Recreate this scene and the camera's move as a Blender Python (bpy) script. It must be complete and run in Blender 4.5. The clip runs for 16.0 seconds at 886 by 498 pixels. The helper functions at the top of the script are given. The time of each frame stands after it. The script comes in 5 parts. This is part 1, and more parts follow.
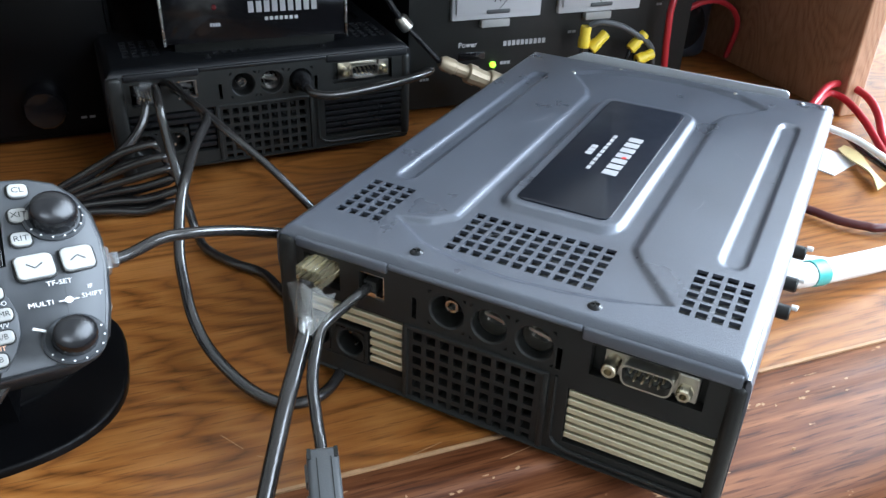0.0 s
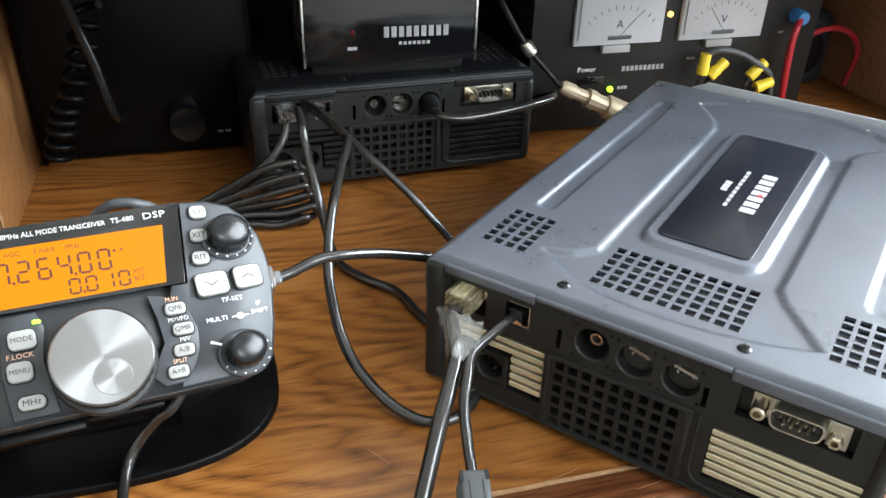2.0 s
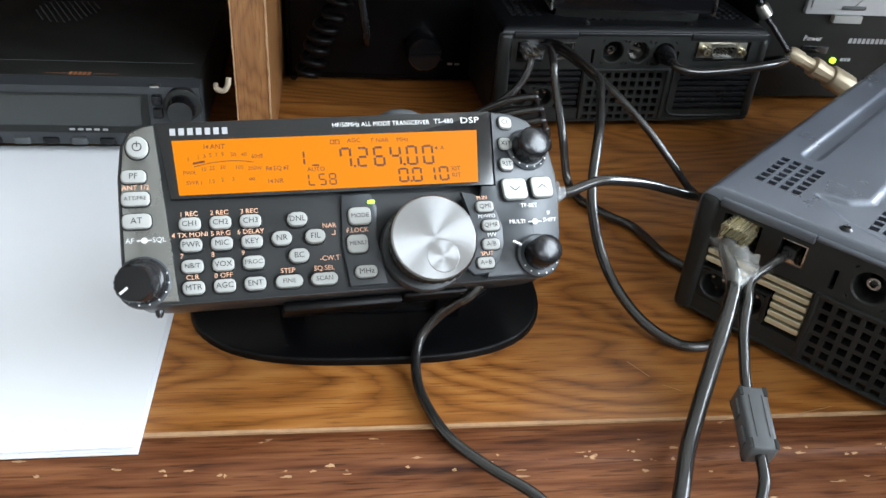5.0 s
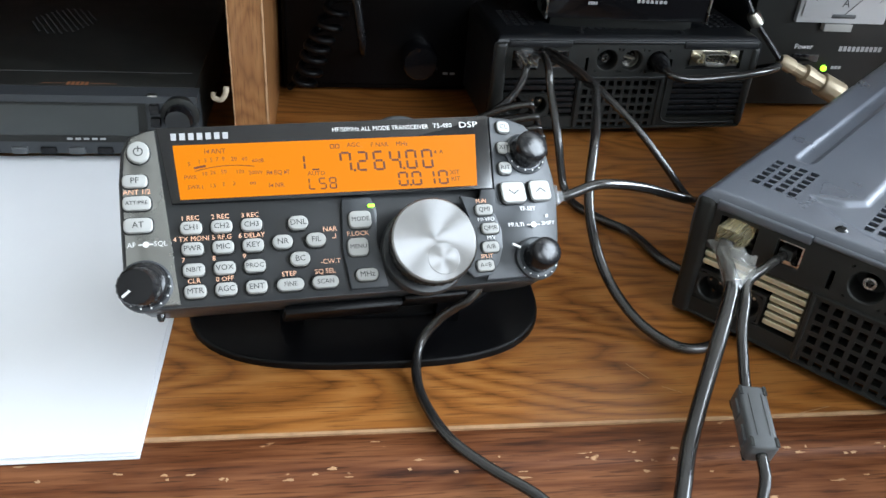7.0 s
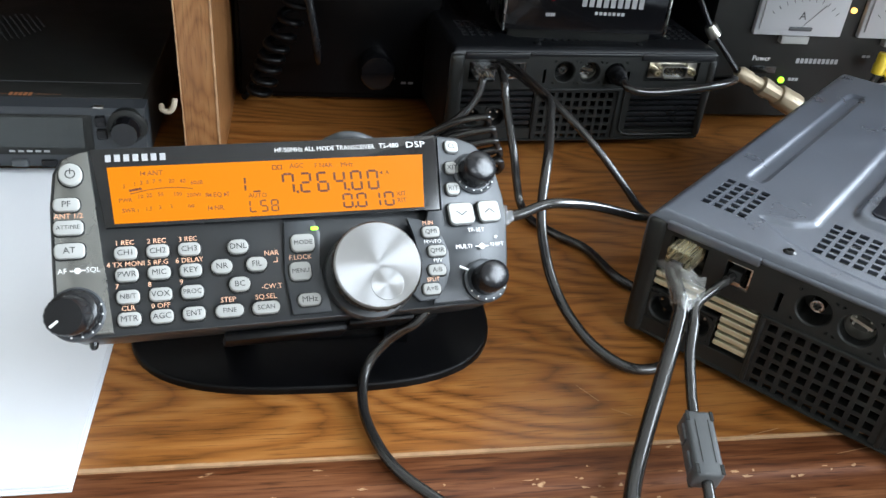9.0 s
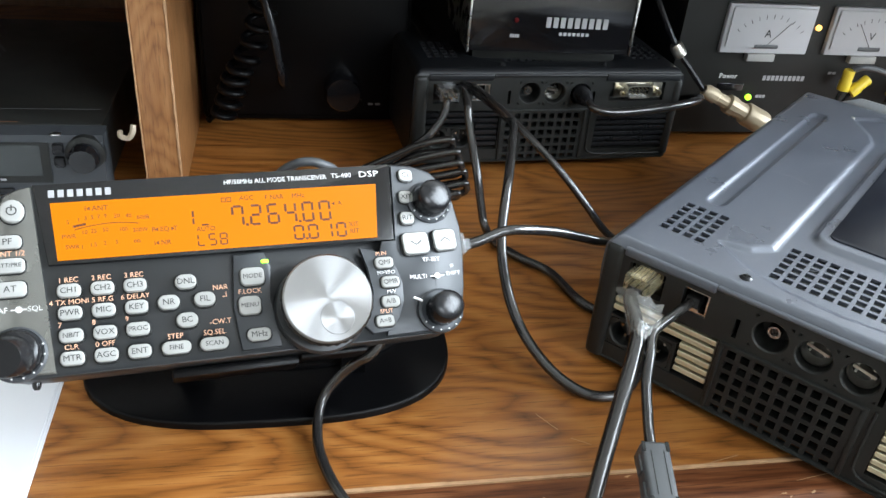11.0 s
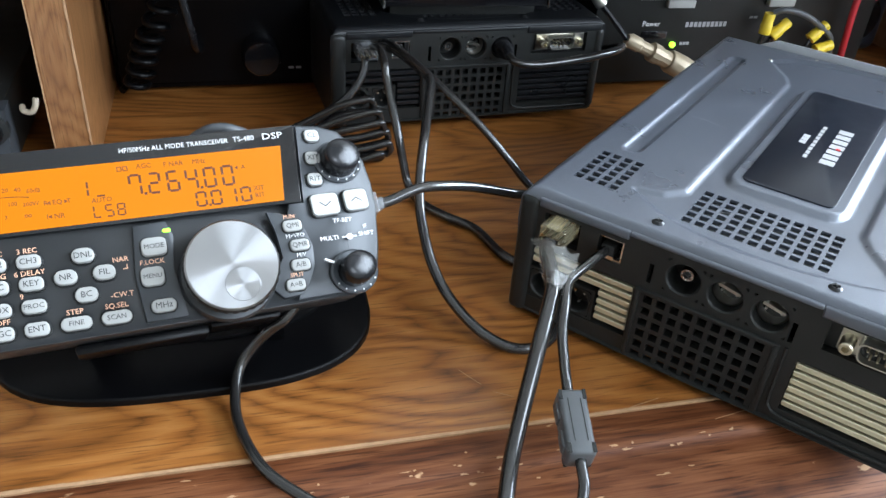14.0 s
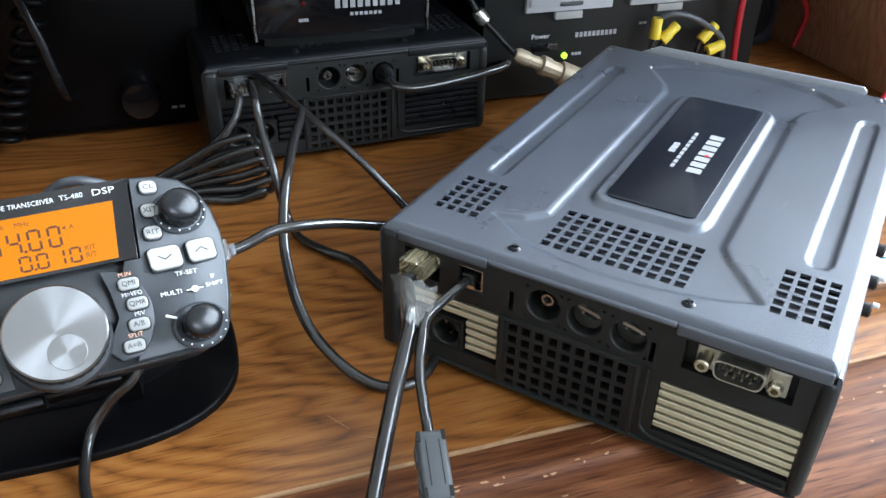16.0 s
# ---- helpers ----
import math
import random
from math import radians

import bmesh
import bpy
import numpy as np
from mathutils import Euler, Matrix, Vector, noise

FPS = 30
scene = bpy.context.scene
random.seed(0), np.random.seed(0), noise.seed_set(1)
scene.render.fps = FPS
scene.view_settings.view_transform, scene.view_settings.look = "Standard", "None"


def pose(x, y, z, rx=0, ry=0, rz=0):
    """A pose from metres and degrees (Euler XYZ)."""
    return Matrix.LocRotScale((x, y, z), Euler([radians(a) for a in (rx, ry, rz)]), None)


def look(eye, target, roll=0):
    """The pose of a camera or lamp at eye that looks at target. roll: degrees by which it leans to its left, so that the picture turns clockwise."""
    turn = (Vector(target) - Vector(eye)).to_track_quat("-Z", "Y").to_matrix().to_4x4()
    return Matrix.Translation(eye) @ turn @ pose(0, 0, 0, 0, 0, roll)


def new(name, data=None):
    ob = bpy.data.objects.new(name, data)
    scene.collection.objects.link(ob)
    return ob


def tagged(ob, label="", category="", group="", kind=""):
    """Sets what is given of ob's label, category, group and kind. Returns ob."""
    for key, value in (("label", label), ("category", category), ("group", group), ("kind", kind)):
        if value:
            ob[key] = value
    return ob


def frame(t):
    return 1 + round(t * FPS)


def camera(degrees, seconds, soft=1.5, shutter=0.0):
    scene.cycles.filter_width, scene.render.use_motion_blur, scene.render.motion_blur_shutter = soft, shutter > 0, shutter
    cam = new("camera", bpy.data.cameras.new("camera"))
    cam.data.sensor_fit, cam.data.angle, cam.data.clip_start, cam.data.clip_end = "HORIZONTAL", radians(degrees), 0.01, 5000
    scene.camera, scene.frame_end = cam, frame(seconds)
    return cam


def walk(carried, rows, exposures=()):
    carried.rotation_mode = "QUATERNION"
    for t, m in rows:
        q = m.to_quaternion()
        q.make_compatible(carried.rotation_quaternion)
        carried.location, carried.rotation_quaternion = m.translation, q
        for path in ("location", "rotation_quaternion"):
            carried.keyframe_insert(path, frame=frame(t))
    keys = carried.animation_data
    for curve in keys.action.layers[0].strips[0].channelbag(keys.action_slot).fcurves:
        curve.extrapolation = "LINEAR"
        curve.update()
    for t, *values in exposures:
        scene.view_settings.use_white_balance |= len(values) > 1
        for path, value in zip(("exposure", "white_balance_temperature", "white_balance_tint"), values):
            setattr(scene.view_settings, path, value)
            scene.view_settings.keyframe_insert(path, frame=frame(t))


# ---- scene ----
cam = camera(56.92, 16.0)
PATH = [
    (0, (0.1790, -0.2147, 0.2216), (-0.0116, 0.1685, -0.0370), 2.17),
    (0.5, (0.1765, -0.2167, 0.2238), (-0.0245, 0.1605, -0.0358), 1.48),
    (1, (0.1715, -0.2190, 0.2261), (-0.0407, 0.1518, -0.0336), 1.02),
    (1.5, (0.1683, -0.2219, 0.2278), (-0.0594, 0.1414, -0.0293), 0.51),
    (2, (0.1555, -0.2349, 0.2364), (-0.0721, 0.1278, -0.0217), 1.75),
    (2.5, (0.1488, -0.2511, 0.2426), (-0.0971, 0.0981, -0.0173), 1.73),
    (3, (0.1363, -0.2727, 0.2351), (-0.1145, 0.0618, -0.0391), 3.21),
    (3.5, (0.1222, -0.2897, 0.2306), (-0.1289, 0.0337, -0.0563), 4.30),
    (4, (0.1164, -0.2971, 0.2278), (-0.1436, 0.0217, -0.0563), 4.51),
    (4.5, (0.1139, -0.3028, 0.2275), (-0.1508, 0.0162, -0.0522), 4.42),
    (7, (0.1146, -0.3118, 0.2241), (-0.1516, 0.0155, -0.0443), 4.35),
    (7.5, (0.1144, -0.3095, 0.2239), (-0.1500, 0.0192, -0.0445), 4.42),
    (8, (0.1148, -0.3066, 0.2245), (-0.1462, 0.0243, -0.0446), 4.72),
    (8.5, (0.1145, -0.3033, 0.2253), (-0.1422, 0.0311, -0.0435), 5.16),
    (9, (0.1156, -0.2975, 0.2300), (-0.1376, 0.0398, -0.0385), 5.55),
    (9.5, (0.1183, -0.2921, 0.2370), (-0.1360, 0.0498, -0.0245), 5.67),
    (9.7, (0.1226, -0.2887, 0.2387), (-0.1363, 0.0532, -0.0185), 5.32),
    (12, (0.1178, -0.2835, 0.2313), (-0.1239, 0.0598, -0.0401), 5.05),
    (12.5, (0.1151, -0.2841, 0.2283), (-0.1253, 0.0570, -0.0471), 4.78),
    (13, (0.1114, -0.2852, 0.2255), (-0.1278, 0.0555, -0.0514), 4.53),
    (13.5, (0.1176, -0.2806, 0.2260), (-0.1165, 0.0632, -0.0515), 4.28),
    (14, (0.1342, -0.2713, 0.2324), (-0.0872, 0.0798, -0.0464), 4.39),
    (14.5, (0.1540, -0.2604, 0.2348), (-0.0616, 0.0978, -0.0395), 3.49),
    (15, (0.1608, -0.2535, 0.2368), (-0.0442, 0.1123, -0.0356), 3.27),
    (15.5, (0.1629, -0.2447, 0.2367), (-0.0424, 0.1212, -0.0353), 2.38),
    (16, (0.1642, -0.2355, 0.2367), (-0.0433, 0.1295, -0.0349), 1.26),
]
# the film's own brightness and white balance drift a little on the way: t, stops, kelvin, tint
DRIFT = [(0.0, 0.08, 5750, 10), (0.5, 0.13, 5800, 10), (1.0, 0.19, 5900, 10), (1.5, 0.30, 6200, 10), (2.0, 0.42, 6400, 10), (2.5, 0.42, 6450, 10), (3.0, 0.40, 6600, 10), (3.5, 0.17, 6600, 10),
         (4.5, 0.05, 6250, 10), (7.0, 0.02, 6100, 10), (9.5, 0.16, 6150, 10), (12.0, 0.30, 6250, 10), (13.5, 0.20, 5900, 10), (14.5, 0.18, 5850, 10), (16.0, 0.15, 5800, 10)]
walk(cam, [(t, look(eye, target, roll)) for t, eye, target, roll in PATH], DRIFT)
DESK = pose(0.038, -0.066, 0, 0, 0, 48.2)        # desk frame: x along the front joint, y towards the hutch
scene.view_settings.exposure = 0.0

# ---- light ----
world = bpy.data.worlds.new("world")
scene.world = world
world.use_nodes = True
wn = world.node_tree
sky = wn.nodes.new("ShaderNodeTexSky")
sky.sky_type, sky.sun_disc, sky.sun_elevation, sky.sun_rotation = "NISHITA", False, radians(38), radians(120)
wn.links.new(sky.outputs["Color"], wn.nodes["Background"].inputs["Color"])
wn.nodes["Background"].inputs["Strength"].default_value = 0.12


def area_lamp(name, m, sx, sy, watts, colour):
    data = bpy.data.lights.new(name, "AREA")
    data.shape, data.size, data.size_y, data.energy, data.color = "RECTANGLE", sx, sy, watts, colour
    ob = new(name, data)
    ob.matrix_world = m
    return ob


# daylight entering by the window in the side wall
area_lamp("window_light", DESK @ look((1.62, 0.0, 0.62), (0.0, 0.0, 0.1)), 1.3, 1.1, 99, (0.87, 0.95, 1.0))
# and an added fill lamp behind the camera, set in an invented second window
area_lamp("window_light", DESK @ look((1.12, -1.62, 1.2), (0.0, 0.1, 0.0)), 0.95, 0.9, 32, (0.88, 0.955, 1.0))


# ---- materials ----
def material(name, base, rough=0.5, metal=0.0, spread=0.0, scale=60.0, bump=0.0, fine=900.0, stretch=(1, 1, 1), coat=0.0,
             emit=None, alpha=None, trans=0.0, spec=0.5):
    m = bpy.data.materials.new(name)
    m.use_nodes = True
    nt = m.node_tree
    b = nt.nodes["Principled BSDF"]
    b.inputs["Base Color"].default_value = (*base, 1)
    b.inputs["Roughness"].default_value = rough
    b.inputs["Metallic"].default_value = metal
    b.inputs["Coat Weight"].default_value = coat
    b.inputs["Coat Roughness"].default_value = 0.12
    b.inputs["Transmission Weight"].default_value = trans
    b.inputs["Specular IOR Level"].default_value = spec
    if alpha is not None:
        b.inputs["Alpha"].default_value = alpha
    if emit:
        b.inputs["Emission Color"].default_value = (*emit[:3], 1)
        b.inputs["Emission Strength"].default_value = emit[3]
    if spread or bump:
        tc, mp = nt.nodes.new("ShaderNodeTexCoord"), nt.nodes.new("ShaderNodeMapping")
        mp.inputs["Scale"].default_value = stretch
        nt.links.new(tc.outputs["Object"], mp.inputs["Vector"])
        n1, n2 = nt.nodes.new("ShaderNodeTexNoise"), nt.nodes.new("ShaderNodeTexNoise")
        for nz, s, det in ((n1, scale, 6), (n2, fine, 3)):
            nz.inputs["Scale"].default_value, nz.inputs["Detail"].default_value = s, det
            nt.links.new(mp.outputs["Vector"], nz.inputs["Vector"])
        if spread:
            mix = nt.nodes.new("ShaderNodeMixRGB")
            mix.blend_type = "MIX"
            mix.inputs[1].default_value = (*[max(0, v * (1 - spread)) for v in base], 1)
            mix.inputs[2].default_value = (*[min(1, v * (1 + spread)) for v in base], 1)
            nt.links.new(n1.outputs["Fac"], mix.inputs[0])
            nt.links.new(mix.outputs[0], b.inputs["Base Color"])
            rr = nt.nodes.new("ShaderNodeMapRange")
            rr.inputs["To Min"].default_value, rr.inputs["To Max"].default_value = max(0.03, rough - 0.12), min(1, rough + 0.12)
            nt.links.new(n1.outputs["Fac"], rr.inputs["Value"])
            nt.links.new(rr.outputs[0], b.inputs["Roughness"])
        if bump:
            bp = nt.nodes.new("ShaderNodeBump")
            bp.inputs["Strength"].default_value, bp.inputs["Distance"].default_value = bump, 0.0004
            nt.links.new(n2.outputs["Fac"], bp.inputs["Height"])
            nt.links.new(bp.outputs["Normal"], b.inputs["Normal"])
    return m


def wood(name, dark, mid, light, scale=1.0, rough=0.36, coat=0.25, axis=0, chips=None, pores=0.5, lo=0.16, hi=0.80, weight=0.36, spec=0.5):
    """Oak laminate: nested cathedral figure, fine dark pores along the grain and a worn finish."""
    m = bpy.data.materials.new(name)
    m.use_nodes = True
    nt = m.node_tree
    b = nt.nodes["Principled BSDF"]

    def node(kind, **inputs):
        nd = nt.nodes.new(kind)
        for k, v in inputs.items():
            nd.inputs[k.replace("_", " ")].default_value = v
        return nd

    def mapped(stretch):
        mp = node("ShaderNodeMapping", Scale=stretch)
        nt.links.new(tc.outputs["Object"], mp.inputs["Vector"])
        return mp.outputs["Vector"]

    def squeezed(f):
        st = [1.0, 1.0, 1.0]
        st[axis] = f
        return [v * scale for v in st]

    def math_node(op, a, bb):
        nd = nt.nodes.new("ShaderNodeMath")
        nd.operation = op
        for k, v in enumerate((a, bb)):
            if isinstance(v, float):
                nd.inputs[k].default_value = v
            else:
                nt.links.new(v, nd.inputs[k])
        return nd.outputs[0]

    tc = nt.nodes.new("ShaderNodeTexCoord")
    # growth figure: contour lines of a stretched, slowly varying field
    field = node("ShaderNodeTexNoise", Scale=11.0, Detail=2.0, Roughness=0.35)
    nt.links.new(mapped(squeezed(0.30)), field.inputs["Vector"])
    ripple = node("ShaderNodeTexNoise", Scale=120.0, Detail=4.0)
    nt.links.new(mapped(squeezed(0.12)), ripple.inputs["Vector"])
    lines = math_node("ADD", math_node("MULTIPLY", field.outputs["Fac"], 36.0), math_node("MULTIPLY", ripple.outputs["Fac"], 1.5))
    figure = math_node("POWER", math_node("PINGPONG", lines, 0.62), 0.7)
    streak = node("ShaderNodeTexNoise", Scale=250.0, Detail=5.0, Roughness=0.6)
    nt.links.new(mapped(squeezed(0.04)), streak.inputs["Vector"])
    pore = node("ShaderNodeTexNoise", Scale=1000.0, Detail=3.0)
    nt.links.new(mapped(squeezed(0.05)), pore.inputs["Vector"])
    mixed = math_node("ADD", math_node("MULTIPLY", figure, weight), math_node("MULTIPLY", streak.outputs["Fac"], 1.02 - weight))
    ramp = nt.nodes.new("ShaderNodeValToRGB")
    ramp.color_ramp.elements[0].color, ramp.color_ramp.elements[1].color = (*dark, 1), (*light, 1)
    ramp.color_ramp.elements[0].position, ramp.color_ramp.elements[1].position = lo, hi
    ramp.color_ramp.elements.new(0.46).color = (*mid, 1)
    nt.links.new(mixed, ramp.inputs["Fac"])
    cut = nt.nodes.new("ShaderNodeValToRGB")
    cut.color_ramp.elements[0].position, cut.color_ramp.elements[1].position = 0.56, 0.66
    cut.color_ramp.elements[0].color, cut.color_ramp.elements[1].color = (1, 1, 1, 1), (0.35, 0.3, 0.26, 1)
    nt.links.new(pore.outputs["Fac"], cut.inputs["Fac"])
    fleck = nt.nodes.new("ShaderNodeMixRGB")
    fleck.blend_type = "MULTIPLY"
    fleck.inputs[0].default_value = pores
    nt.links.new(ramp.outputs["Color"], fleck.inputs[1])
    nt.links.new(cut.outputs["Color"], fleck.inputs[2])
    big = node("ShaderNodeTexNoise", Scale=8.0, Detail=3.0)
    nt.links.new(tc.outputs["Object"], big.inputs["Vector"])
    tones = nt.nodes.new("ShaderNodeValToRGB")
    tones.color_ramp.elements[0].position, tones.color_ramp.elements[1].position = 0.3, 0.7
    tones.color_ramp.elements[0].color, tones.color_ramp.elements[1].color = (0.76, 0.74, 0.72, 1), (1.1, 1.1, 1.1, 1)
    nt.links.new(big.outputs["Fac"], tones.inputs["Fac"])
    tone = nt.nodes.new("ShaderNodeMixRGB")
    tone.blend_type = "MULTIPLY"
    tone.inputs[0].default_value = 1.0
    nt.links.new(fleck.outputs[0], tone.inputs[1])
    nt.links.new(tones.outputs["Color"], tone.inputs[2])
    last = tone.outputs[0]
    if chips:
        spots = node("ShaderNodeTexNoise", Scale=75.0, Detail=5.0)
        nt.links.new(mapped((1.0, 2.2, 2.2)), spots.inputs["Vector"])
        cc = nt.nodes.new("ShaderNodeValToRGB")
        cc.color_ramp.elements[0].position, cc.color_ramp.elements[1].position = chips, chips + 0.03
        nt.links.new(spots.outputs["Fac"], cc.inputs["Fac"])
        cm = nt.nodes.new("ShaderNodeMixRGB")
        cm.inputs[2].default_value = (0.5, 0.3, 0.16, 1)
        nt.links.new(cc.outputs["Color"], cm.inputs[0])
        nt.links.new(last, cm.inputs[1])
        last = cm.outputs[0]
    nt.links.new(last, b.inputs["Base Color"])
    rr = node("ShaderNodeMapRange")
    rr.inputs["To Min"].default_value, rr.inputs["To Max"].default_value = rough - 0.1, rough + 0.14
    nt.links.new(big.outputs["Fac"], rr.inputs["Value"])
    nt.links.new(rr.outputs[0], b.inputs["Roughness"])
    b.inputs["Coat Weight"].default_value, b.inputs["Coat Roughness"].default_value = coat, 0.2
    b.inputs["Specular IOR Level"].default_value = spec
    bp = node("ShaderNodeBump", Strength=0.3, Distance=0.0003)
    nt.links.new(pore.outputs["Fac"], bp.inputs["Height"])
    nt.links.new(bp.outputs["Normal"], b.inputs["Normal"])
    return m


DESK_WOOD = wood("oak_laminate", (0.095, 0.030, 0.006), (0.31, 0.115, 0.023), (0.46, 0.205, 0.054), pores=0.6, weight=0.40, lo=0.20, hi=0.76, spec=0.42)
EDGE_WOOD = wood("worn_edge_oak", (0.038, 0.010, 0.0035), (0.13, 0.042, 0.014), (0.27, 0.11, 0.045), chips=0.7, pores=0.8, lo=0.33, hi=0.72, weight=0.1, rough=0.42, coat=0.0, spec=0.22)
POST_WOOD = wood("divider_oak", (0.15, 0.062, 0.02), (0.29, 0.13, 0.045), (0.40, 0.2, 0.078), axis=2, scale=1.5)
# divider oak made paler: the haze over the side board is in its colour
HAZED_SIDE_WOOD = wood("hazed_side_oak", (0.24, 0.11, 0.055), (0.38, 0.20, 0.11), (0.48, 0.28, 0.17), axis=2, scale=1.5)
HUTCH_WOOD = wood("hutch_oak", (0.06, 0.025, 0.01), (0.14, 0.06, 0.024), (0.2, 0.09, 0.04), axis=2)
RAW_WOOD = material("bare_fibreboard", (0.42, 0.25, 0.13), 0.8, spread=0.35, scale=240, bump=0.5)
COVER = material("grey_painted_steel", (0.112, 0.124, 0.15), 0.31, 0.42, spread=0.2, scale=34, bump=0.3, fine=1900, spec=0.85)
DARK_COVER = material("black_painted_steel", (0.0062, 0.007, 0.0085), 0.42, 0.1, spread=0.15, scale=30, bump=0.12, fine=2600)
RADIO_CASE = material("satin_black_case", (0.021, 0.0215, 0.0195), 0.46, 0.1, spread=0.25, scale=60, bump=0.1, fine=2600, spec=0.6)
DIM_STEEL = material("dull_steel", (0.56, 0.54, 0.48), 0.32, 1.0, spread=0.2, scale=120)
STEEL = material("bare_steel", (0.72, 0.72, 0.7), 0.28, 1.0, spread=0.06, scale=90)
SILVER_PAINT = material("silver_fan_bracket", (0.62, 0.64, 0.66), 0.4, 0.6, spread=0.05, scale=40)
BLACK = material("black_textured_plastic", (0.0135, 0.0142, 0.0132), 0.4, spread=0.2, scale=45, bump=0.35, fine=3200, spec=0.34)
GLOSS = material("glossy_black_plastic", (0.006, 0.006, 0.007), 0.12, spread=0.1, scale=30, coat=0.3)
STAND = material("smooth_black_plastic", (0.0022, 0.0022, 0.0026), 0.36, spread=0.3, scale=25, bump=0.1, fine=1500, spec=0.16)
RUBBER = material("black_rubber", (0.010, 0.010, 0.011), 0.24, spread=0.2, scale=60, bump=0.1, fine=1800, spec=0.3)
CABLE = material("black_pvc_cable", (0.018, 0.0168, 0.016), 0.2, spread=0.2, scale=80, bump=0.08, fine=1500, spec=0.8)
FIN = material("aluminium_fin", (0.64, 0.59, 0.41), 0.4, 0.6, spread=0.25, scale=120, stretch=(0.1, 1, 1))
DARK_FIN = material("black_anodised_fin", (0.014, 0.0145, 0.016), 0.3, 0.4, spread=0.15, scale=100)
GOLD = material("nickel_gold_plate", (0.62, 0.56, 0.42), 0.3, 1.0, spread=0.12, scale=150)
BRASS = material("dull_brass", (0.46, 0.38, 0.26), 0.5, 0.3, spread=0.2, scale=130)
NAVY = material("dark_blue_grey_plastic", (0.026, 0.033, 0.045), 0.42, spread=0.2, scale=60)
SLATE = material("slate_grey_bezel", (0.042, 0.046, 0.051), 0.46, 0.05, spread=0.1, scale=30, bump=0.08, fine=2400)
SILVER = material("silver_grey_bezel", (0.24, 0.24, 0.225), 0.28, 0.75, spread=0.1, scale=30, bump=0.08, fine=2400)
FACE = material("dark_graphite_face", (0.03, 0.032, 0.034), 0.36, 0.2, spread=0.12, scale=30, bump=0.1, fine=2600)
KEY = material("translucent_white_key", (0.36, 0.36, 0.345), 0.5, spread=0.05, scale=50, spec=0.3)
WHITE_INK = material("white_ink", (0.75, 0.75, 0.74), 0.6)
ORANGE_INK = material("orange_ink", (0.88, 0.50, 0.32), 0.6)
DARK_INK = material("dark_grey_ink", (0.03, 0.03, 0.03), 0.6)
LOGO_INK = material("grey_white_ink", (0.36, 0.36, 0.37), 0.6)
DIM_ORANGE = material("faded_orange_ink", (0.30, 0.12, 0.05), 0.6)
BEIGE = material("beige_wire", (0.36, 0.3, 0.22), 0.5, spread=0.15, scale=200)
CLEAR_GREY = material("grey_clear_plug", (0.3, 0.31, 0.32), 0.1, spread=0.35, scale=260, alpha=0.42, spec=1.0)
BLUE_INK = material("dull_blue_print", (0.03, 0.06, 0.14), 0.5)
RED_INK = material("red_ink", (0.62, 0.03, 0.03), 0.5)
LCD = material("amber_backlit_glass", (0.03, 0.01, 0.0), 0.6, emit=(1.0, 0.295, 0.004, 0.96), spec=0.08)
LCD_INK = material("lcd_segment", (0.03, 0.008, 0.001), 0.6, emit=(0.14, 0.024, 0.0, 0.7))
LCD_FAINT = material("lcd_small_segment", (0.05, 0.014, 0.001), 0.6, emit=(0.24, 0.046, 0.0, 0.7))
GREEN_LED = material("green_led", (0.2, 0.8, 0.05), 0.3, emit=(0.45, 1.0, 0.03, 2.2))
AMBER_LED = material("amber_led", (0.9, 0.5, 0.1), 0.3, emit=(1.0, 0.55, 0.12, 2.5))
RED_LENS = material("red_indicator", (0.12, 0.012, 0.014), 0.15)
PAPER = material("white_paper", (0.80, 0.81, 0.84), 0.85, spread=0.02, scale=40, bump=0.05)
TAPE = material("crumpled_clear_tape", (0.34, 0.34, 0.32), 0.14, spread=0.25, scale=160, bump=1.0, fine=420, alpha=0.34, spec=0.8)
CLEAR = material("clear_plug_plastic", (0.93, 0.84, 0.56), 0.05, trans=0.85, spec=0.8)
GREY_PLASTIC = material("grey_ferrite_case", (0.075, 0.08, 0.085), 0.42, spread=0.12, scale=60, bump=0.25, fine=2400)
METER = material("white_meter_card", (0.50, 0.51, 0.53), 0.35, spread=0.03, scale=30)
YELLOW = material("yellow_vinyl", (0.74, 0.55, 0.03), 0.42, spread=0.12, scale=120)
RED = material("red_vinyl_wire", (0.42, 0.02, 0.03), 0.35, spread=0.15, scale=100)
MAROON = material("dark_maroon_wire", (0.085, 0.02, 0.022), 0.35, spread=0.15, scale=100)
WHITE_CABLE = material("white_pvc_cable", (0.78, 0.78, 0.76), 0.4, spread=0.05, scale=90)
TEAL = material("teal_tape", (0.05, 0.36, 0.33), 0.4, spread=0.08, scale=120)
BLUE = material("blue_plastic", (0.05, 0.22, 0.5), 0.4, spread=0.08, scale=120)
OLD_TAPE = material("yellowed_masking_tape", (0.66, 0.53, 0.25), 0.6, spread=0.2, scale=120, bump=0.4)
PLATE = material("black_name_plate", (0.010, 0.0125, 0.019), 0.34, spread=0.2, scale=60, bump=0.05, fine=1500, spec=0.25)
SCREEN = material("dead_lcd_glass", (0.035, 0.04, 0.04), 0.16, spread=0.1, scale=30)
WALL = material("painted_wall", (0.62, 0.6, 0.56), 0.8, spread=0.05, scale=8, bump=0.2, fine=300)
CEIL = material("white_ceiling", (0.75, 0.75, 0.73), 0.85, spread=0.04, scale=8, bump=0.2, fine=250)
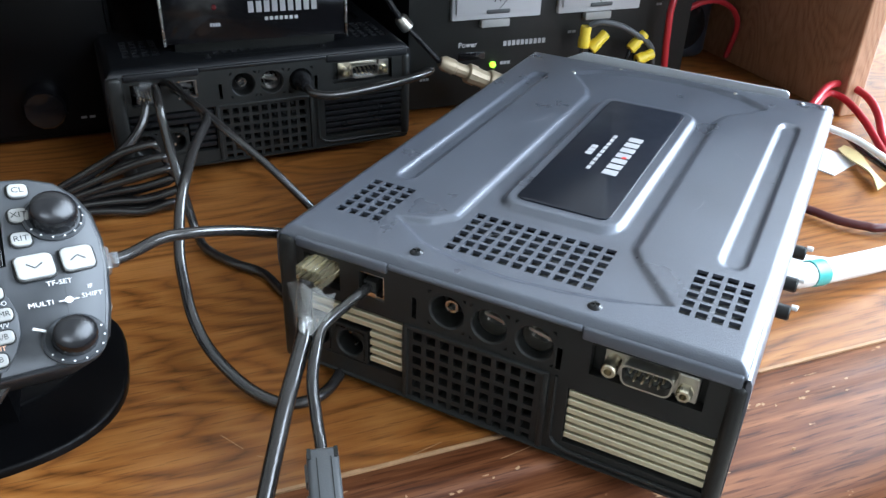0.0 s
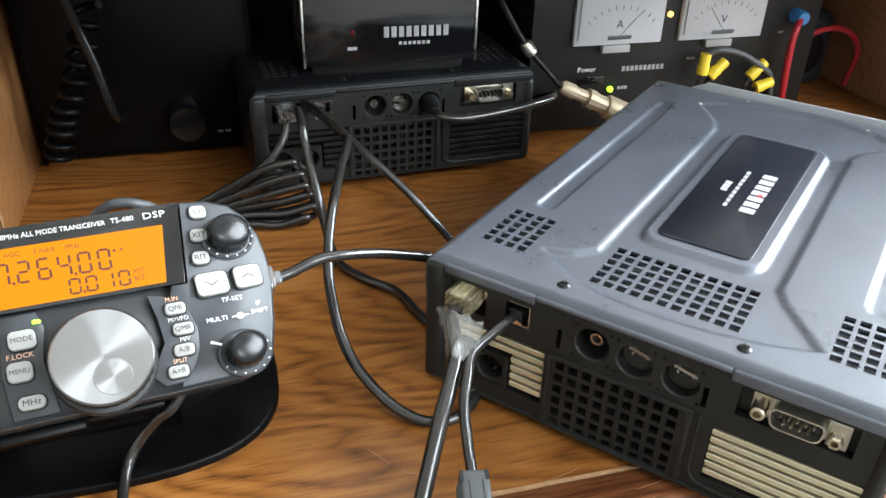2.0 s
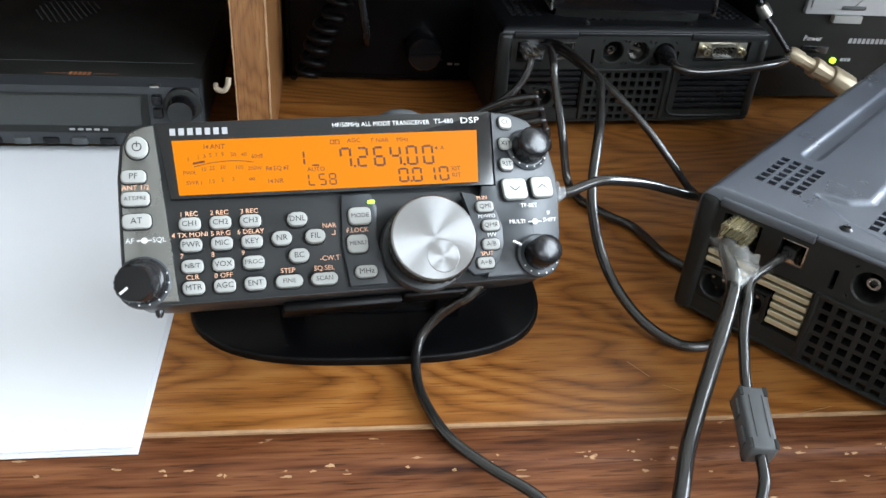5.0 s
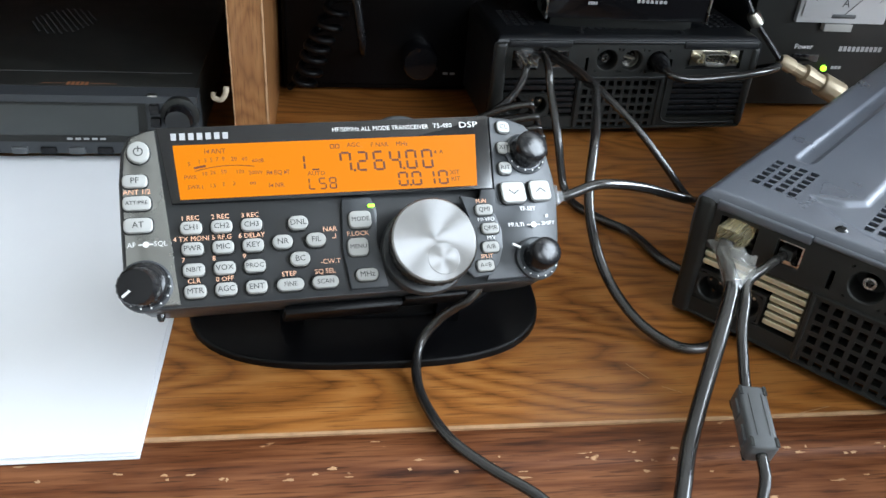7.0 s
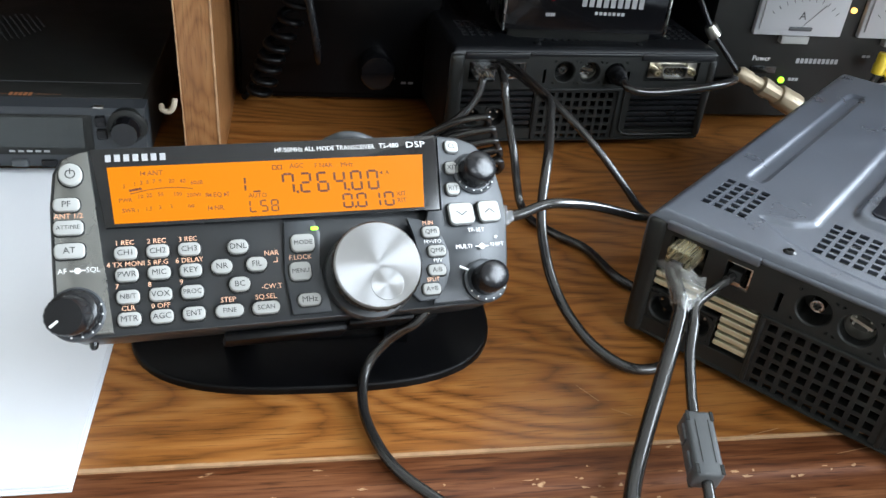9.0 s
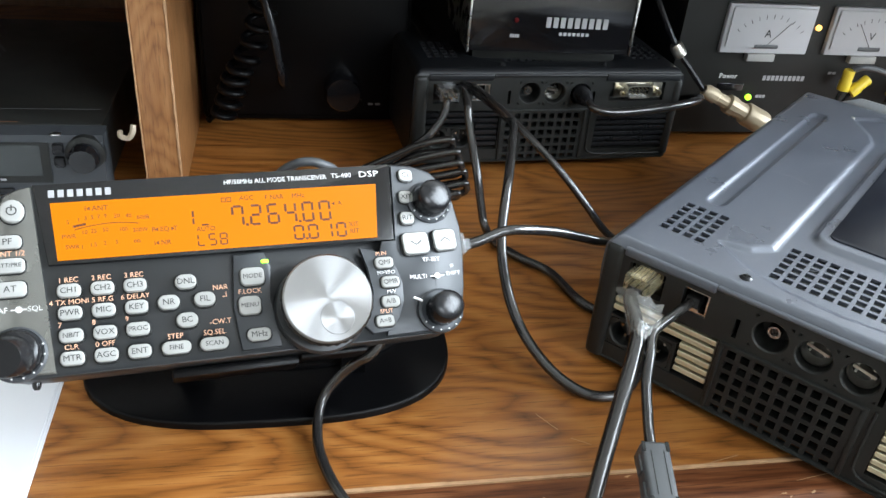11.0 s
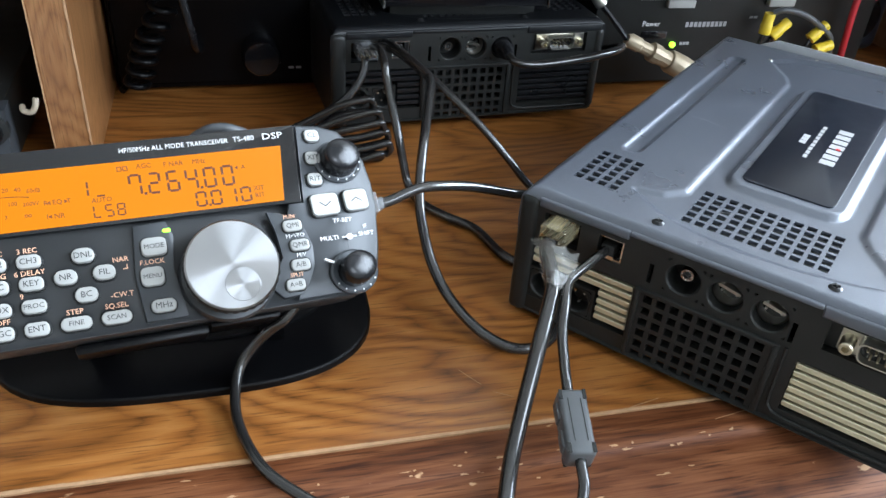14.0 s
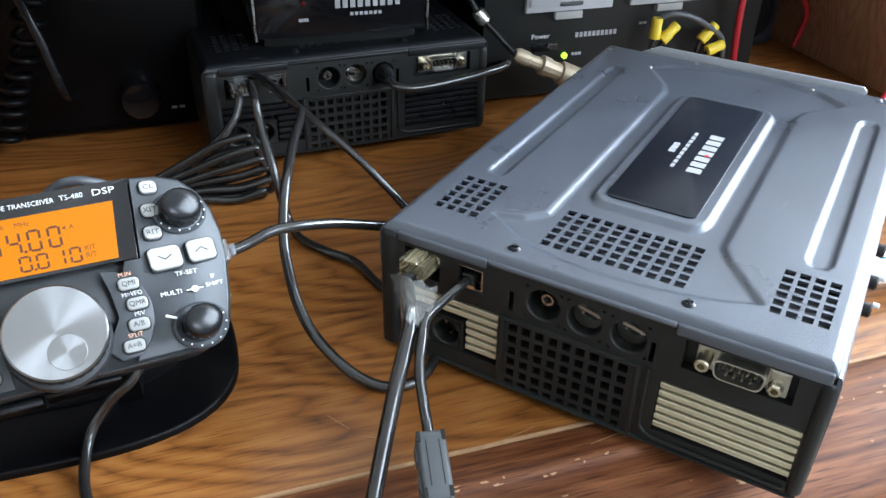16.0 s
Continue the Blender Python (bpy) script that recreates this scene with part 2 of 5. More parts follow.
CARPET = material("beige_carpet", (0.24, 0.2, 0.16), 0.95, spread=0.2, scale=30, bump=0.8, fine=500)

# machined disc with a turned finish: an anisotropic metal
TURNED = bpy.data.materials.new("turned_aluminium")
TURNED.use_nodes = True
_b = TURNED.node_tree.nodes["Principled BSDF"]
_b.inputs["Base Color"].default_value, _b.inputs["Metallic"].default_value = (0.36, 0.36, 0.365, 1), 1.0
_b.inputs["Roughness"].default_value, _b.inputs["Anisotropic"].default_value = 0.30, 0.95
_t = TURNED.node_tree.nodes.new("ShaderNodeTangent")
_t.direction_type, _t.axis = "RADIAL", "Z"
TURNED.node_tree.links.new(_t.outputs[0], _b.inputs["Tangent"])


# ---- mesh helpers ----
def mesh_of(bm, name, mat, smooth=None):
    bmesh.ops.recalc_face_normals(bm, faces=bm.faces)
    me = bpy.data.meshes.new(name)
    bm.to_mesh(me)
    bm.free()
    me.materials.append(mat)
    if smooth is not None:
        me.shade_smooth()
        me.set_sharp_from_angle(angle=radians(smooth))
    return me


def part(name, bm, mat, parent=None, label="", smooth=35, m=None):
    ob = new(name, mesh_of(bm, name, mat, smooth))
    if m is not None:
        ob.matrix_world = m
    if parent is not None:
        ob.parent = parent
    if label:
        ob["label"] = label
    return ob


def thing(name, label, category, m, group="", kind=""):
    ob = new(name)
    ob.empty_display_size = 0.02
    ob.matrix_world = m
    return tagged(ob, label, category, group, kind)


def box(bm, x0, x1, y0, y1, z0, z1, bev=0.0, seg=2, m=None):
    tmp = bmesh.new()
    bmesh.ops.create_cube(tmp, size=1)
    bmesh.ops.transform(tmp, matrix=Matrix.Translation(((x0 + x1) / 2, (y0 + y1) / 2, (z0 + z1) / 2)) @ Matrix.Diagonal((x1 - x0, y1 - y0, z1 - z0, 1)), verts=tmp.verts)
    if bev:
        bmesh.ops.bevel(tmp, geom=tmp.edges[:], offset=bev, segments=seg, affect="EDGES", profile=0.5)
    join(bm, tmp, m)
    return bm


def join(bm, tmp, m=None):
    if m is not None:
        bmesh.ops.transform(tmp, matrix=m, verts=tmp.verts)
    vs = {v: bm.verts.new(v.co) for v in tmp.verts}
    for f in tmp.faces:
        bm.faces.new([vs[v] for v in f.verts])
    tmp.free()


def B():
    return bmesh.new()


def loft(bm, rings, cap0=True, cap1=True):
    vs = [[bm.verts.new(p) for p in r] for r in rings]
    n = len(vs[0])
    for a, b in zip(vs, vs[1:]):
        for i in range(n):
            bm.faces.new((a[i], a[(i + 1) % n], b[(i + 1) % n], b[i]))
    if cap0:
        bm.faces.new(vs[0][::-1])
    if cap1:
        bm.faces.new(vs[-1])
    return bm


def rrect(w, h, r, n=4, cx=0.0, cy=0.0):
    out = []
    r = min(r, w / 2 - 1e-5, h / 2 - 1e-5)
    for sx, sy, a0 in ((1, 1, 0), (-1, 1, 90), (-1, -1, 180), (1, -1, 270)):
        for k in range(n + 1):
            a = radians(a0 + 90 * k / n)
            out.append((cx + sx * (w / 2 - r) + r * math.cos(a), cy + sy * (h / 2 - r) + r * math.sin(a)))
    return out


def slab(bm, outline, z0, z1, bev=0.0004, steps=2, m=None, axis="z"):
    """A raised shape with a rounded upper edge; outline is convex or nearly so."""
    cx, cy = sum(p[0] for p in outline) / len(outline), sum(p[1] for p in outline) / len(outline)
    rad = max(math.hypot(p[0] - cx, p[1] - cy) for p in outline)
    rings = [[(x, y, z0) for x, y in outline]]
    for k in range(steps + 1):
        a = math.pi / 2 * k / steps
        f, z = 1 - bev * (1 - math.cos(a)) / rad, z1 - bev + bev * math.sin(a)
        rings.append([(cx + (x - cx) * f, cy + (y - cy) * f, z) for x, y in outline])
    tmp = loft(bmesh.new(), rings)
    join(bm, tmp, m)
    return bm


def lathe(bm, prof, n=32, m=None, flute=0, depth=0.0):
    """A turned shape from (radius, height) pairs; flute: number of grip notches."""
    tmp = bmesh.new()
    rings = []
    for r, z in prof:
        ring = []
        for k in range(n):
            a = 2 * math.pi * k / n
            rr = r * (1 - depth * (0.5 + 0.5 * math.cos(flute * a)) ** 3) if flute else r
            ring.append((rr * math.cos(a), rr * math.sin(a), z))
        rings.append(ring)
    loft(tmp, rings)
    join(bm, tmp, m)
    return bm


def smooth_path(pts, per=8):
    P = [Vector(p) for p in pts]
    P = [2 * P[0] - P[1]] + P + [2 * P[-1] - P[-2]]
    out = []
    for i in range(1, len(P) - 2):
        for k in range(per):
            t = k / per
            a, b, c, d = P[i - 1], P[i], P[i + 1], P[i + 2]
            out.append(0.5 * ((2 * b) + (c - a) * t + (2 * a - 5 * b + 4 * c - d) * t * t + (3 * b - a - 3 * c + d) * t ** 3))
    out.append(P[-2])
    return out


def tube(bm, pts, r, n=10, per=8, closed=False):
    path = smooth_path(pts, per) if per > 1 else [Vector(p) for p in pts]
    t0 = (path[1] - path[0]).normalized()
    side = t0.orthogonal().normalized()
    rings = []
    for i, p in enumerate(path):
        t = (path[min(i + 1, len(path) - 1)] - path[max(i - 1, 0)]).normalized()
        side = (side - t * side.dot(t)).normalized()
        up = t.cross(side)
        rings.append([tuple(p + r * (math.cos(2 * math.pi * k / n) * side + math.sin(2 * math.pi * k / n) * up)) for k in range(n)])
    return loft(bm, rings)


def along(p, q):
    """A pose at p whose z axis points to q."""
    p, q = Vector(p), Vector(q)
    return Matrix.Translation(p) @ (q - p).to_track_quat("Z", "Y").to_matrix().to_4x4()


def dk(u, v, z):
    """A place on the desk, from millimetres along the joint, towards the hutch and up."""
    return DESK @ Vector((u / 1000, v / 1000, z / 1000))


def plate_with_holes(bm, x0, x1, y0, y1, holes, thick, extra_x=(), extra_y=(), height=None, wall=True):
    """A sheet in x and y with rectangular openings that go through it; its outer face lies at z = 0."""
    xs = sorted({round(v, 6) for v in [x0, x1, *extra_x] + [h[k] for h in holes for k in (0, 1)] if x0 - 1e-9 <= v <= x1 + 1e-9})
    ys = sorted({round(v, 6) for v in [y0, y1, *extra_y] + [h[k] for h in holes for k in (2, 3)] if y0 - 1e-9 <= v <= y1 + 1e-9})
    verts = {}

    def vert(i, j):
        if (i, j) not in verts:
            z = height(xs[i], ys[j]) if height else 0.0
            verts[i, j] = bm.verts.new((xs[i], ys[j], z))
        return verts[i, j]

    for i in range(len(xs) - 1):
        cx = (xs[i] + xs[i + 1]) / 2
        near = [h for h in holes if h[0] < cx < h[1]]
        for j in range(len(ys) - 1):
            cy = (ys[j] + ys[j + 1]) / 2
            if not any(h[2] < cy < h[3] for h in near):
                bm.faces.new((vert(i, j), vert(i + 1, j), vert(i + 1, j + 1), vert(i, j + 1)))
    if wall:
        edges = [e for e in bm.edges if e.is_boundary]
        ext = bmesh.ops.extrude_edge_only(bm, edges=edges)["geom"]
        for g in ext:
            if isinstance(g, bmesh.types.BMVert):
                g.co.z -= thick
    return bm


def lettering(text, size, x, y, z, mat, parent, name="lettering", align="CENTER", turn=0.0, wide=1.0, label=""):
    cu = bpy.data.curves.new(name, "FONT")
    cu.body, cu.size, cu.align_x, cu.align_y, cu.extrude = text, size, align, "CENTER", 0.00004
    cu.resolution_u = 2
    tmp = bpy.data.objects.new("tmp", cu)
    me = bpy.data.meshes.new_from_object(tmp)
    bpy.data.objects.remove(tmp)
    bpy.data.curves.remove(cu)
    me.name = name
    me.materials.clear()
    me.materials.append(mat)
    ob = new(name, me)
    ob.matrix_world = Matrix.Translation((x, y, z)) @ pose(0, 0, 0, 0, 0, turn) @ Matrix.Diagonal((wide, 1, 1, 1))
    ob.parent = parent
    if label:
        ob["label"] = label
    return ob


def bars(bm, x, y, w, h, n, gap=0.25, z=0.0, t=0.0001, turn=0.0):
    """A row of n plain upright bars that stand for a word."""
    m = Matrix.Translation((x, y, z)) @ pose(0, 0, 0, 0, 0, turn)
    step = w / n
    for k in range(n):
        a = -w / 2 + k * step
        box(bm, a, a + step * (1 - gap), -h / 2, h / 2, 0, t, m=m)
    return bm


# ---- the room and the desk ----
def structure(name, bm, mat, label="", m=DESK, smooth=None):
    ob = part(name, bm, mat, None, "", smooth, m)
    return tagged(ob, label, "", "", "structure")


R0, R1, V0, V1, Z0, Z1 = -2.3, 1.7, -1.7, 0.66, -0.76, 1.85
structure("floor", box(B(), R0, R1, V0, V1, Z0 - 0.05, Z0), CARPET, "beige carpet floor")
structure("ceiling", box(B(), R0, R1, V0, V1, Z1, Z1 + 0.05), CEIL, "white painted ceiling")
structure("wall_back", box(B(), R0, R1, V1, V1 + 0.1, Z0, Z1), WALL, "pale painted wall behind the desk")
# front wall, opened for the added window behind the camera
wf = B()
for a in ((R0, 0.3, Z0, Z1), (1.6, R1, Z0, Z1), (0.3, 1.6, Z0, 0.7), (0.3, 1.6, 1.7, Z1)):
    box(wf, a[0], a[1], V0 - 0.1, V0, a[2], a[3])
structure("wall_front", wf, WALL, "pale painted wall with a window opening")
structure("wall_left", box(B(), R0 - 0.1, R0, V0, V1, Z0, Z1), WALL, "pale painted wall")
wr = B()
for a in ((V0, -0.7, Z0, Z1), (0.63, V1, Z0, Z1), (-0.7, 0.63, Z0, 0.05), (-0.7, 0.63, 1.2, Z1)):
    box(wr, R1, R1 + 0.1, a[0], a[1], a[2], a[3])
structure("wall_right", wr, WALL, "pale painted wall with a window opening")
win = thing("window_1", "white framed window out of view, letting daylight in", "window", DESK, kind="structure")
for y0, y1, z0, z1 in ((-0.7, 0.63, 0.05, 0.09), (-0.7, 0.63, 1.16, 1.2), (-0.7, -0.66, 0.09, 1.16), (0.59, 0.63, 0.09, 1.16), (-0.05, -0.02, 0.09, 1.16)):
    part("window_frame", box(B(), R1 + 0.02, R1 + 0.07, y0, y1, z0, z1, 0.004), KEY, win)

# unseen window, added around the fill lamp behind the camera
win = thing("window_2", "white framed window out of view, letting daylight in", "window", DESK, kind="structure")
for x0, x1, z0, z1 in ((0.3, 1.6, 0.7, 0.74), (0.3, 1.6, 1.66, 1.7), (0.3, 0.34, 0.74, 1.66), (1.56, 1.6, 0.74, 1.66), (0.94, 0.98, 0.74, 1.66)):
    part("window_frame", box(B(), x0, x1, V0 - 0.07, V0 - 0.02, z0, z1, 0.004), KEY, win)

# desk top, with its worn joint and the moulded front edge
structure("desk_top", box(B(), -1.0, 0.75, 0.0015, V1, -0.03, 0.0), DESK_WOOD, "brown oak laminate desk top with cathedral grain")
edge = B()
prof = [(0.0, -0.03), (0.0, -0.0006), (-0.0012, -0.0002), (-0.0115, 0.0), (-0.0145, -0.0006), (-0.0165, -0.0022), (-0.018, -0.0036), (-0.021, -0.0043), (-0.03, -0.006), (-0.042, -0.0105),
        (-0.052, -0.018), (-0.058, -0.028), (-0.06, -0.036), (-0.05, -0.04)]
loft(edge, [[(x, v, z) for v, z in prof] for x in np.linspace(-1.0, 0.75, 36)])
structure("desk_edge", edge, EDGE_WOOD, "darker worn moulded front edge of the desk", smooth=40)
strip = B()
rng = random.Random(4)
x = -1.0
while x < 0.75:                                   # bare fibreboard showing along the joint
    w = rng.uniform(0.01, 0.05)
    if rng.random() < 0.96:
        box(strip, x, min(x + w, 0.75), 0.0004 - rng.uniform(0, 0.0004), 0.0013 + rng.uniform(0, 0.0005), -0.004, 0.0002 + rng.uniform(0, 0.0002))
    x += w
structure("desk_joint_trim", strip, RAW_WOOD, "pale bare line along the worn desk joint")
chips = B()
for k in range(150):                               # flakes where the finish of the edge has come off
    u, v = rng.uniform(-0.42, 0.55), (rng.uniform(-0.018, -0.0135) if k % 3 else rng.uniform(-0.04, -0.003))
    a, b = rng.uniform(0.0005, 0.0022) * (2 if k % 9 == 0 else 1), rng.uniform(0.00015, 0.0005)
    top = lambda q: float(np.interp(-q, [-p[0] for p in prof[2:9]], [p[1] for p in prof[2:9]]))
    ring = [(u + a * math.cos(t) * rng.uniform(0.35, 1.3), v + b * math.sin(t) * rng.uniform(0.3, 1.5)) for t in np.linspace(0, 2 * math.pi, 12)[:-1]]
    loft(chips, [[(p, q, top(q) - 0.001) for p, q in ring], [(p, q, top(q) + 0.00015) for p, q in ring]])
tagged(part("wear_marks", chips, RAW_WOOD, None, m=DESK), "pale chips along the worn desk edge", "wear marks", kind="stuff")
scr = B()
for u, v, l, a in [(p, q, r * 0.6, t) for p, q, r, t in ((-0.005, 0.03, 0.02, 125), (0.006, 0.018, 0.014, 150), (0.06, 0.003, 0.03, 12), (0.1, -0.008, 0.045, 9), (0.13, -0.012, 0.03, 170), (0.03, 0.2, 0.003, 20), (0.08, 0.21, 0.004, 60))]:
    box(scr, -l / 2, l / 2, -0.0001, 0.0001, -0.0002, 0.00008, m=Matrix.Translation((u, v, 0.0)) @ pose(0, 0, 0, 0, 0, a))
tagged(part("scratch_marks", scr, RAW_WOOD, None, m=DESK), "thin pale scratches in the desk finish", "scratches", kind="stuff")

# hutch: back, uprights and an unseen shelf added to keep lamp light out
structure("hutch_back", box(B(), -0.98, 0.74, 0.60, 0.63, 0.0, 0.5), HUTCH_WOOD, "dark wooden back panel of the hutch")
structure("hutch_shelf", box(B(), -0.98, 0.74, 0.188, 0.60, 0.150, 0.170, 0.002), HUTCH_WOOD, "unseen wooden shelf added to shade the desk compartments")
post = B()
box(post, -0.1875, -0.1685, 0.225, 0.60, 0.0, 0.150, 0.0012)
structure("hutch_divider", post, POST_WOOD, "upright oak divider board with a worn edge")
nick = B()
zs = np.linspace(0.0, 0.1495, 50)
for x0, wide in ((-0.1686, 0.0007), (-0.1874, 0.00035)):
    ws = [wide * rng.uniform(0.5, 1.3) for _ in zs]
    loft(nick, [[(x0 - w, 0.2246, z), (x0 + 0.0003, 0.2246, z), (x0 + 0.0003, 0.2252 + w, z), (x0 - w, 0.2252, z)] for z, w in zip(zs, ws)])
tagged(part("divider_edge_trim", nick, RAW_WOOD, None, m=DESK), "pale bare edges of the divider board", kind="structure")
structure("hutch_side", box(B(), 0.468, 0.486, 0.225, 0.60, 0.0, 0.150, 0.0015), HAZED_SIDE_WOOD, "brown wooden side board of the hutch")
structure("hutch_side_far", box(B(), -0.6, -0.58, 0.225, 0.60, 0.0, 0.150, 0.0015), POST_WOOD, "brown wooden side board of the hutch")


# ---- transceiver bodies ----
BW, BT = 0.179, 0.066                             # width, height of the cover's top


def seg_dist(x, y, poly, closed):
    best = 9.0
    pts = list(zip(poly, poly[1:] + poly[:1] if closed else poly[1:]))
    for (ax, ay), (bx, by) in pts:
        dx, dy = bx - ax, by - ay
        t = max(0.0, min(1.0, ((x - ax) * dx + (y - ay) * dy) / (dx * dx + dy * dy)))
        best = min(best, math.hypot(x - ax - t * dx, y - ay - t * dy))
    return best


def inside(x, y, poly):
    hit = False
    for (ax, ay), (bx, by) in zip(poly, poly[1:] + poly[:1]):
        if (ay > y) != (by > y) and x < (bx - ax) * (y - ay) / (by - ay) + ax:
            hit = not hit
    return hit


def ramp(d, w):
    t = max(0.0, min(1.0, 0.5 + d / w))
    return t * t * (3 - 2 * t)


def mm(*pts):
    return [(a / 1000, b / 1000) for a, b in pts]


CHANNEL = mm((38, 29), (50, 33), (57, 42), (57, 54), (57, 200), (53, 211), (38, 232), (50, 243), (70, 250), (91, 252), (112, 250), (132, 243), (146, 231), (129, 211), (126, 200),
             (126, 54), (130, 46), (147, 23), (128, 16), (110, 12.5), (91, 11), (72, 12.5), (54, 18))
GROOVES = [mm((18, 64), (19.5, 61), (24.5, 61), (26, 64), (26, 216), (24.5, 220), (19.5, 220), (18, 216)),
           mm((156, 62), (158, 58), (163, 58), (165, 62), (165, 210), (163, 215), (158, 215), (156, 210))]
PAD = mm(*[(x * 1000, y * 1000) for x, y in rrect(0.050, 0.142, 0.009, 4, 0.0915, 0.131)])


def cover_height(x, y):
    s = lambda poly: seg_dist(x, y, poly, True) * (1 if inside(x, y, poly) else -1)
    h = -0.0016 * ramp(s(CHANNEL), 0.0024)
    for g in GROOVES:
        h -= 0.0015 * ramp(s(g), 0.0022)
    h += 0.0024 * ramp(s(PAD), 0.0026)
    if y < 0.004:                                 # the front end bends down to its lip
        h -= 0.0012 * (1 - y / 0.004) ** 2
    edge = min(x - 0.002, BW - 0.002 - x, y, 0.258 - y)
    if edge < 0.004:                              # rolled edges
        e = 1 - max(0.0, edge) / 0.004
        h -= 0.0022 * e * e
    return h


def hole_rows(x0, cols, y0, rows, pitch, size):
    return [(x0 + c * pitch, x0 + c * pitch + size, y0 + r * pitch, y0 + r * pitch + size) for c in range(cols) for r in range(rows)]


COVER_MESH = []


def cover_bm():
    holes = hole_rows(0.0128, 4, 0.0215, 6, 0.0054, 0.0038) + hole_rows(0.0625, 11, 0.0195, 6, 0.0054, 0.0038) + hole_rows(0.1502, 4, 0.0195, 6, 0.0054, 0.0038)
    bm = B()
    xs, ys = [v / 1000 for v in np.arange(2, 177.01, 1.25)], [v / 1000 for v in np.arange(0, 258.01, 1.6)]
    for e in np.arange(0.0, 0.0045, 0.0008):
        xs += [0.002 + e, BW - 0.002 - e]
        ys += [e, 0.258 - e]
    plate_with_holes(bm, 0.002, BW - 0.002, 0.0, 0.258, holes, 0.0013, xs, ys, cover_height)
    for v in bm.verts:
        v.co.z += BT
    return bm


def cover_side(sx):
    prof = [(0.002, BT - 0.0022), (0.0012, BT - 0.0032), (0.0005, BT - 0.0048), (0.0002, BT - 0.007), (0.0, 0.012), (0.0, 0.006), (0.0014, 0.006), (0.0018, BT - 0.008), (0.003, BT - 0.0042)]
    prof = [(x if sx > 0 else BW - x, z) for x, z in prof]
    rings = [[(x, 0.0, min(max(z, 0.050), BT - 0.0034)) for x, z in prof], [(x, 0.0068, z) for x, z in prof], [(x, 0.258, z) for x, z in prof]]
    return loft(B(), rings)


FACE_HOLES = {"fin_l": (0.009, 0.0565, 0.0130, 0.0395), "fin_r": (0.1225, 0.1735, 0.0115, 0.0362), "rj_a": (0.0125, 0.029, 0.0445, 0.0572), "rj_b": (0.0375, 0.0485, 0.046, 0.0568),
              "dsub": (0.1285, 0.1665, 0.0450, 0.0575), "slot_a": (0.0603, 0.0622, 0.0435, 0.0525), "slot_b": (0.1168, 0.1187, 0.0425, 0.0515)}
JACKS = ((0.0745, 0.0508), (0.0912, 0.0505), (0.1085, 0.0500))


def round_well(bm, x, z, r, half, depth, n=28):
    """A round recess in a square opening of the face; the face looks along -y."""
    out = []
    for k in range(n):
        a = 2 * math.pi * k / n
        c, s = math.cos(a), math.sin(a)
        f = half / max(abs(c), abs(s))
        out.append((x + f * c, 0.0, z + f * s))
    ring = lambda rr, y: [(x + rr * math.cos(2 * math.pi * k / n), y, z + rr * math.sin(2 * math.pi * k / n)) for k in range(n)]
    loft(bm, [out, ring(r + 0.0006, 0.0), ring(r, 0.0006), ring(r, depth)], cap0=False)


